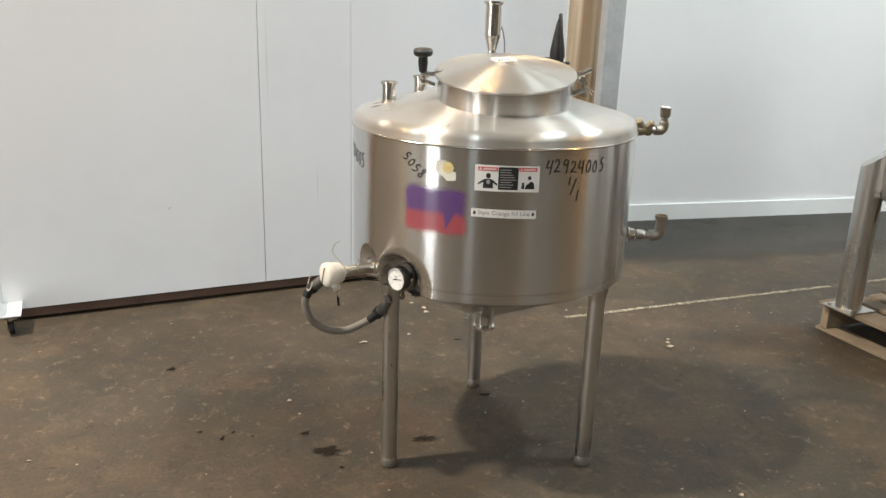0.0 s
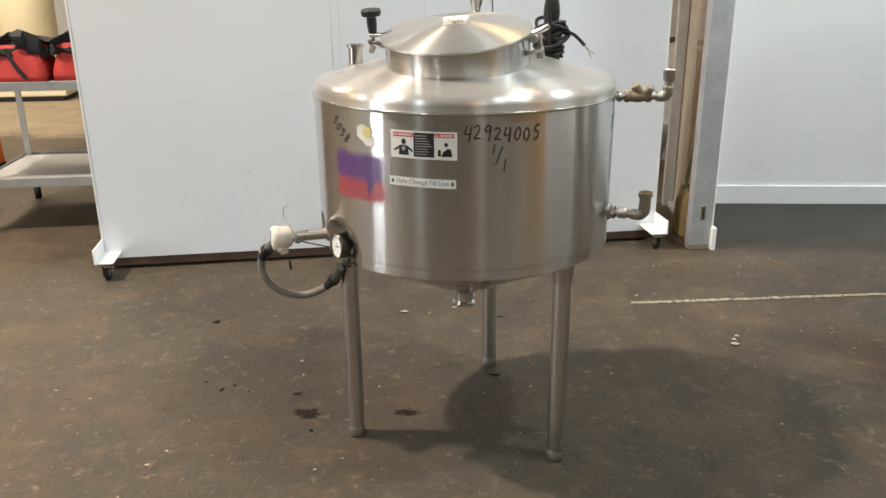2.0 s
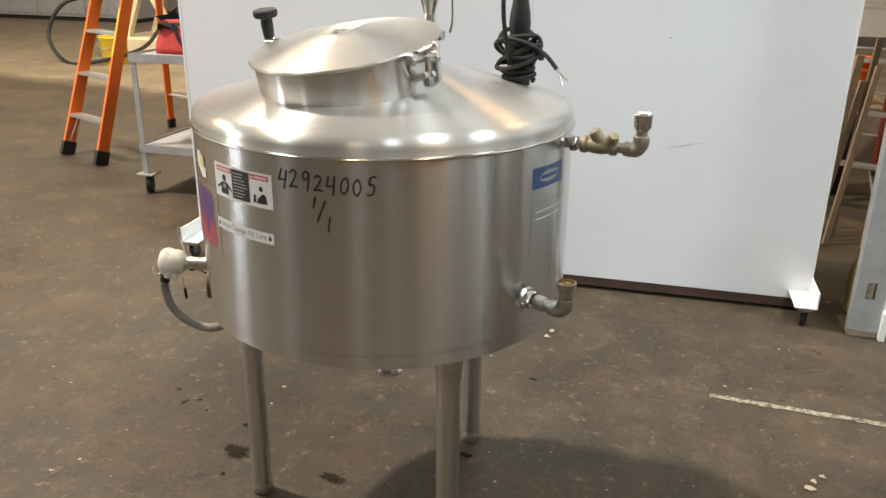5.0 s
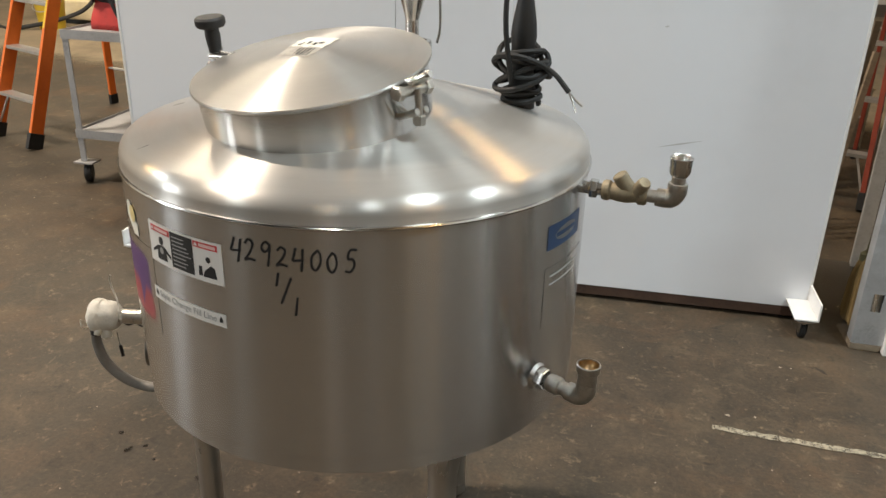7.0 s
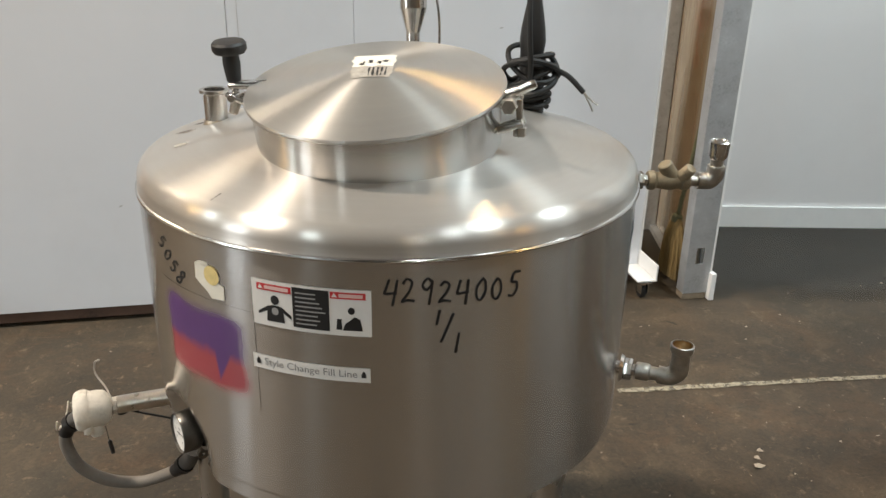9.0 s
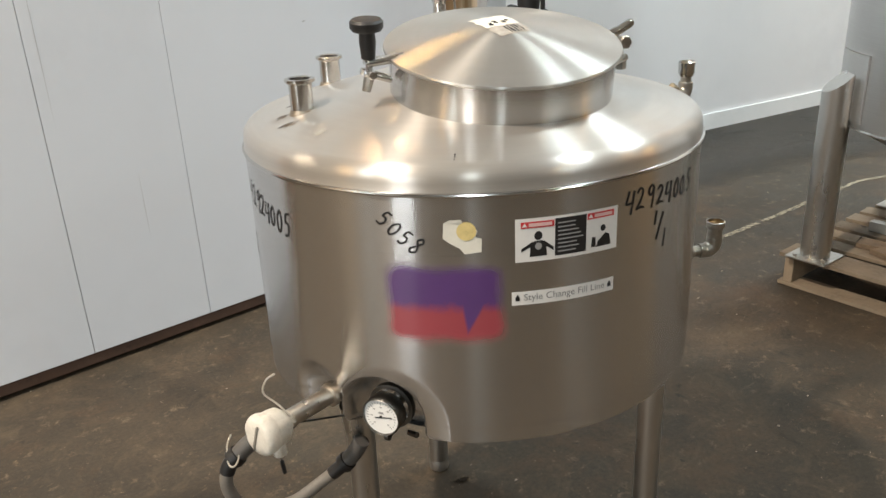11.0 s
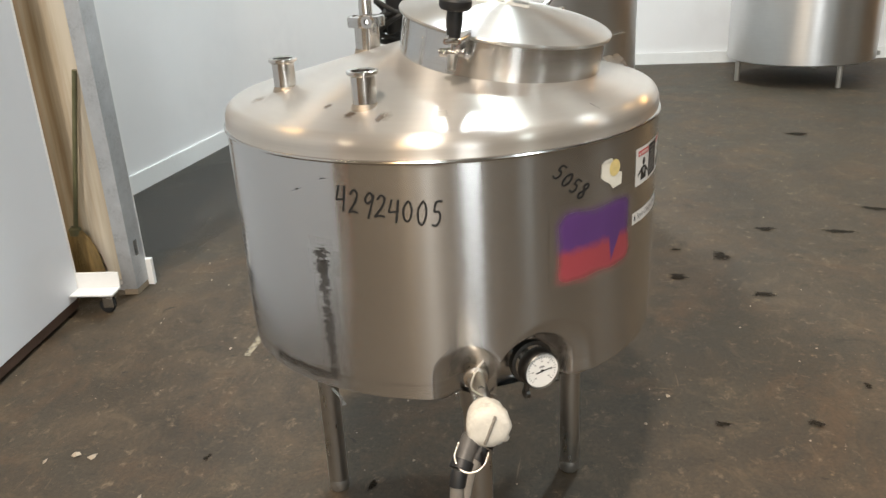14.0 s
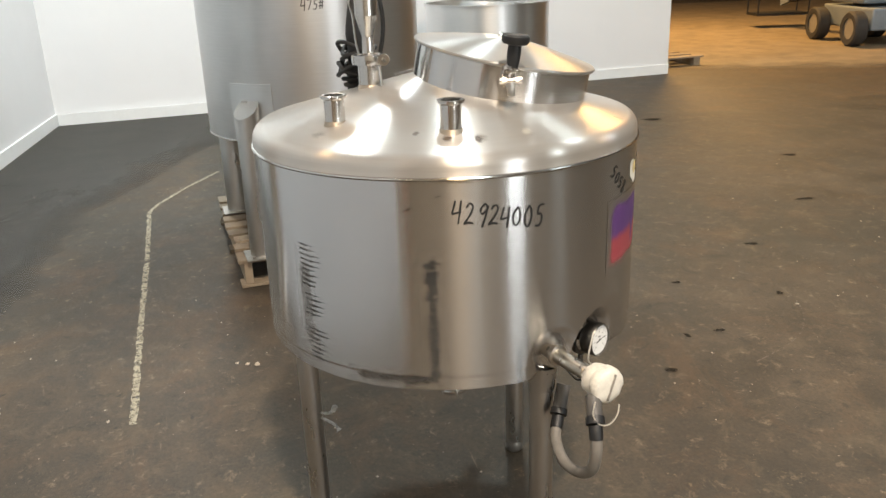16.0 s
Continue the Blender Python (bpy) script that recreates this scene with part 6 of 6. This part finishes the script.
def tool_bag(x, y, w, d, h, turn):
    bag = thing("tool_bag", (x, y, 0.8685), "red and black canvas tool bag on a steel cart", "bag", "tool bags on the cart", turn=turn)
    own = bmesh.new()
    bmesh.ops.create_cube(own, size=1, matrix=Matrix.Translation((0, 0, h / 2)) @ Matrix.Diagonal((w, d, h, 1)))
    bmesh.ops.subdivide_edges(own, edges=own.edges[:], cuts=5, use_grid_fill=True)
    for v in own.verts:
        f = v.co.z / h
        v.co.x *= 1 - 0.12 * f + 0.05 * math.sin(f * 6)
        v.co.y *= 1 - 0.3 * f
        v.co += 0.012 * f * noise.noise_vector(v.co * 9 + Vector((x, y, 0)))
    part("body", own, M_RED, bag, smooth=180)
    own = bmesh.new()
    bmesh.ops.create_cube(own, size=1, matrix=Matrix.Translation((0, 0, h * 1.1)) @ Matrix.Diagonal((w * 0.92, d * 0.8, h * 0.62, 1)))
    bmesh.ops.subdivide_edges(own, edges=own.edges[:], cuts=5, use_grid_fill=True)
    for v in own.verts:
        v.co += 0.07 * noise.noise_vector(v.co * 11 + Vector((x, y, 4)))
        v.co.z -= 0.12 * abs(v.co.x / w) * (v.co.z > h)
    part("flap", own, M_BLACKC, bag, "black canvas flap")
    part("strap", hose([(-w * 0.1, -d * 0.46, h * 0.9), (w * 0.05, -d * 0.52, h * 0.45), (w * 0.2, -d * 0.52, 0.02)], 0.012, 6, 5), M_BLACKC, bag)
    part("tag", box(-w * 0.38, -w * 0.26, -d * 0.43, -d * 0.4, h * 0.82, h * 0.9, 0.002), M_YELLOW, bag)
    return bag


tool_bag(-1.11, 4.96, 0.34, 0.24, 0.2, -4)
tool_bag(-0.72, 5.0, 0.4, 0.24, 0.21, 6)

# paler floor areas north of a joint and past the wall end, near rims fading out
def slab(rim, deep, label):
    own = bmesh.new()
    uv = own.loops.layers.uv.new("flat")
    line = curve_points([(x, y, 0.002) for x, y in rim], 6)
    last = None
    for q in line:
        row = [own.verts.new((q.x + deep[0] * f, q.y + deep[1] * f, 0.002)) for f in (0, 0.05, 0.12, 1)]
        if last:
            for k in range(3):
                f = own.faces.new((last[k], row[k], row[k + 1], last[k + 1]))
                for loop, d in zip(f.loops, (k, k, k + 1, k + 1)):
                    loop[uv].uv = (min(1, d / 2), 0)
        last = row
    bmesh.ops.recalc_face_normals(own, faces=own.faces[:])
    part("pale_floor_area", own, M_PALE_FLOOR, floor, label, smooth=0)


slab(((-13.9, 9.2), (-6.1, 8.2), (-3.1, 7.7), (-1.6, 7.6), (2.5, 7.4), (8, 7.2)), (0, 8.5), "paler old concrete slab beyond a joint")
slab(((8.8, -3.3), (7.4, -5.9), (6.2, -8.5), (3.6, -17.9)), (16, 0), "paler floor area beyond the wall end, fading in at its rim")

mc = thing("cream_machine", (-4.35, 10.6, 0), "old cream-painted industrial machine with tanks and frames", "machine")
part("plinth", box(-1.5, 1.7, -0.5, 0.8, 0.06, 0.3, 0.02), M_CREAM, mc)
part("skid", box(-1.45, 1.65, -0.45, 0.75, 0.001, 0.06, 0.01), M_BLACK, mc, "black skid base")
part("cabinet", box(-0.2, 0.5, -0.4, 0.5, 0.3, 1.1, 0.03), M_CREAM, mc)
part("vertical_tank", lathe([(0, 0.3), (0.3, 0.3), (0.34, 0.36), (0.34, 1.9), (0.2, 2.15), (0, 2.2)], 40, pose(1.15, 0.1, 0)), M_CREAM, mc)
part("vertical_tank", lathe([(0, 0.3), (0.24, 0.3), (0.24, 2.0), (0.1, 2.15), (0, 2.15)], 32, pose(0.1, 0.7, 0)), M_CREAM, mc)
part("column", box(0.62, 0.78, -0.35, -0.2, 0.3, 2.6, 0.01), M_TRIM, mc, "white painted column")
for a, b in (((-1.3, -0.3, 0.3), (-0.9, -0.35, 1.15)), ((-0.5, -0.35, 0.3), (-0.95, -0.35, 1.15)), ((-1.35, 0.4, 0.3), (-1.0, 0.4, 1.15))):
    part("strut", beam(a, b, 0.09, 0.09, (1, 0, 0)), M_CREAM, mc)
part("table", box(-1.6, -0.25, -0.45, 0.5, 1.12, 1.22, 0.015), M_CREAM, mc)
part("motor", lathe([(0, 0), (0.16, 0), (0.17, 0.03), (0.17, 0.4), (0.12, 0.46), (0, 0.46)], 24, pose(-0.9, -0.1, 1.4, 0, 90, 10)), M_CREAM, mc)
part("pipe", hose([(-0.6, 0.2, 1.2), (-0.6, 0.2, 1.7), (0.1, 0.3, 1.85), (1.1, 0.1, 2.2)], 0.05, 12, 8), M_GALV, mc)
bk2 = thing("yellow_bucket", (-5.45, 9.72, 0), "yellow plastic bucket on the concrete floor", "bucket")
part("body", lathe([(0, 0.002), (0.15, 0.002), (0.18, 0.34), (0.19, 0.35), (0.185, 0.37), (0.17, 0.36), (0.145, 0.03), (0, 0.03)], 28), M_YELLOW, bk2)
part("handle", hose([(-0.18, 0, 0.34), (-0.14, -0.14, 0.26), (0, -0.2, 0.22), (0.14, -0.14, 0.26), (0.18, 0, 0.34)], 0.006, 6, 6), M_ALU, bk2)
hb = part("black_hose", hose([(-5.85, 10.2, 0.85), (-6.3, 9.9, 0.75), (-6.5, 9.75, 0.35), (-6.2, 9.6, 0.04), (-5.7, 9.45, 0.03), (-5.1, 9.8, 0.2), (-4.9, 10.05, 0.5)], 0.026, 8, 8), M_RUBBER)
tagged(hb, "black hose hanging from a machine to the floor", "hose")
gc = thing("grey_cabinet", (-11.3, 15.4, 0), "long grey metal cabinet against the far wall", "cabinet")
part("body", box(-2.4, 2.4, -0.5, 0.5, 0.08, 2.2, 0.02), M_CART, gc)
part("kick_plate", box(-2.35, 2.35, -0.44, 0.46, 0.001, 0.08, 0.005), M_BLACK, gc)
for k in range(4):
    part("door", box(-2.36 + k * 1.19, -1.21 + k * 1.19, -0.52, -0.502, 0.14, 2.15, 0.006), M_CART, gc)

# ---- storage seen through the gap beside the partition ----
step_ladder("wooden_ladder", Vector((2.62, 5.75, 0)), Vector((3.04, 5.6, 0)), Vector((2.82, 6.9, 0)), Vector((3.24, 6.75, 0)), Vector((2.84, 6.3, 2.2)), Vector((3.12, 6.2, 2.2)), M_DARKRED, "dark red step ladder standing in a storage corner", 6)
for k, (x, y, tx, ty, ln, w) in enumerate(((2.63, 5.08, 0.1, 0.1, 1.0, 0.04), (2.66, 5.2, 0.12, 0.06, 0.86, 0.036), (2.7, 5.04, 0.12, 0.12, 0.95, 0.03), (2.59, 5.22, 0.14, 0.05, 0.8, 0.036), (2.75, 5.2, 0.08, 0.1, 1.08, 0.034), (2.62, 5.3, 0.16, 0.08, 0.72, 0.03))):
    ob = part("plank", beam((0, 0, 0.004), (tx, ty, ln), w, 0.018, (1, 0.3, 0)), M_WOOD)
    ob.matrix_world = pose(x, y, 0.002)
    tagged(ob, "narrow wooden plank leaning upright in storage", "plank", "leaning planks")
# invented black bin, put here to stand in for the gap's deep shade
bn = thing("gap_shade_bin", (2.85, 6.2, 0), "made-up black bin standing in for shade behind leaning planks", "bin")
bn.scale = (0.72, 0.72, 0.8)
part("body", lathe([(0, 0.002), (0.15, 0.002), (0.165, 0.02), (0.19, 0.66), (0.2, 0.67), (0.2, 0.7), (0.185, 0.7), (0.16, 0.03), (0, 0.03)], 36), M_BLACK, bn)
part("rim_band", lathe([(0.1985, 0.672), (0.206, 0.678), (0.206, 0.696), (0.1985, 0.7)], 36), M_BLACK, bn)
crate = thing("storage_crate", (3.05, 7.32, 0), "dark wooden crate on the concrete floor", "crate")
for sx_ in (-1, 1):
    part("side", box(sx_ * 0.28 - 0.012, sx_ * 0.28 + 0.012, -0.3, 0.3, 0.002, 0.42, 0.002), M_OLDWOOD, crate)
    part("side", box(-0.265, 0.265, sx_ * 0.29 - 0.012, sx_ * 0.29 + 0.012, 0.002, 0.42, 0.002), M_OLDWOOD, crate)
part("lid", box(-0.3, 0.3, -0.31, 0.31, 0.421, 0.44, 0.002), M_OLDWOOD, crate)
ob_ = thing("orange_bucket", (3.08, 7.2, 0.441), "orange plastic bucket on a wooden crate", "bucket")
part("body", lathe([(0, 0), (0.12, 0), (0.145, 0.3), (0.155, 0.31), (0.155, 0.335), (0.14, 0.335), (0.115, 0.02), (0, 0.02)], 32), M_OBUCKET, ob_)
part("rim_band", lathe([(0.141, 0.24), (0.15, 0.245), (0.15, 0.255), (0.142, 0.26)], 32), M_OBUCKET, ob_)
drum = thing("grey_drum", (3.55, 6.05, 0), "grey dented steel drum in a storage corner", "drum")
part("body", lathe([(0, 0.002), (0.27, 0.002), (0.28, 0.02), (0.28, 0.28), (0.288, 0.3), (0.28, 0.32), (0.28, 0.58), (0.288, 0.6), (0.28, 0.62), (0.28, 0.88), (0.27, 0.9), (0, 0.88)], 40), M_GALV, drum)

# ---- beyond the east wall: pallet truck and boom lift ----
pj = thing("loaded_pallet", (9.42, -3.74, 0), "dark pallet with a covered grey load beside the wall end", "pallet")
for x in (-0.4, -0.12, 0.16, 0.44):
    part("deck_board", box(x - 0.09, x + 0.09, -0.6, 0.5, 0.105, 0.125, 0.002), M_OLDWOOD, pj)
for y in (-0.5, 0, 0.42):
    part("stringer", box(-0.48, 0.52, y - 0.05, y + 0.05, 0.001, 0.1045, 0.002), M_OLDWOOD, pj)
own = bmesh.new()
bmesh.ops.create_cube(own, size=1, matrix=Matrix.Translation((0, 0.2, 0.44)) @ Matrix.Diagonal((0.7, 0.55, 0.62, 1)))
bmesh.ops.subdivide_edges(own, edges=own.edges[:], cuts=6, use_grid_fill=True)
for v in own.verts:
    f = (v.co.z - 0.13) / 0.62
    v.co.x *= 1 - 0.25 * f
    v.co.y = 0.2 + (v.co.y - 0.2) * (1 - 0.5 * f)
    if f > 0.01:
        v.co += 0.05 * noise.noise_vector(v.co * 5)
part("covered_load", own, M_LOAD, pj, "grey covered load", smooth=60)
bl = thing("boom_lift", (9.85, -8.25, 0), "blue-grey boom lift parked on the concrete", "lift", turn=-18)
bl.scale = (0.8, 0.8, 0.8)
part("chassis", box(-1.0, 1.0, -0.35, 0.5, 0.3, 0.72, 0.04), M_LIFT, bl)
part("turret", box(-0.6, 0.8, -0.4, 0.5, 0.78, 1.3, 0.06), M_LIFT, bl)
part("slew_ring", lathe([(0.35, 0.715), (0.35, 0.785)], 32), M_BLACK, bl)
part("deck_cover", box(-0.9, 0.2, -0.45, 0.55, 1.3, 1.55, 0.05), M_CART, bl)
for x, y in ((-0.75, -0.55), (0.75, -0.55), (-0.75, 0.7), (0.75, 0.7)):
    tyre = part("wheel", lathe([(0.2, -0.12), (0.3, -0.13), (0.335, -0.09), (0.335, 0.09), (0.3, 0.13), (0.2, 0.12)], 36, pose(x, y, 0.336, 90, 0, 0), closed=True), M_TYRE, bl, "black tyre")
    part("rim", lathe([(0, -0.06), (0.07, -0.1), (0.07, -0.06), (0.19, -0.05), (0.2, -0.1), (0.2, 0.1), (0, 0.1)], 28, pose(x, y, 0.336, -90 if y > 0 else 90, 0, 0)), M_ALU, tyre)
part("boom", beam((0.2, 0, 1.4), (3.2, 0.2, 0.75), 0.2, 0.24, (0, 1, 0)), M_BLACK, bl)
part("boom_tip", beam((3.1, 0.2, 0.78), (3.7, 0.2, 0.6), 0.14, 0.16, (0, 1, 0)), M_LIFT, bl)
bsk = part("basket", box(3.6, 4.3, -0.45, 0.85, 0.3, 0.36, 0.01), M_BLACK, bl)
for x, y in ((3.62, -0.43), (4.28, -0.43), (3.62, 0.83), (4.28, 0.83)):
    part("basket_post", rod((x, y, 0.36), (x, y, 1.4), 0.02, n=10), M_BLACK, bsk)
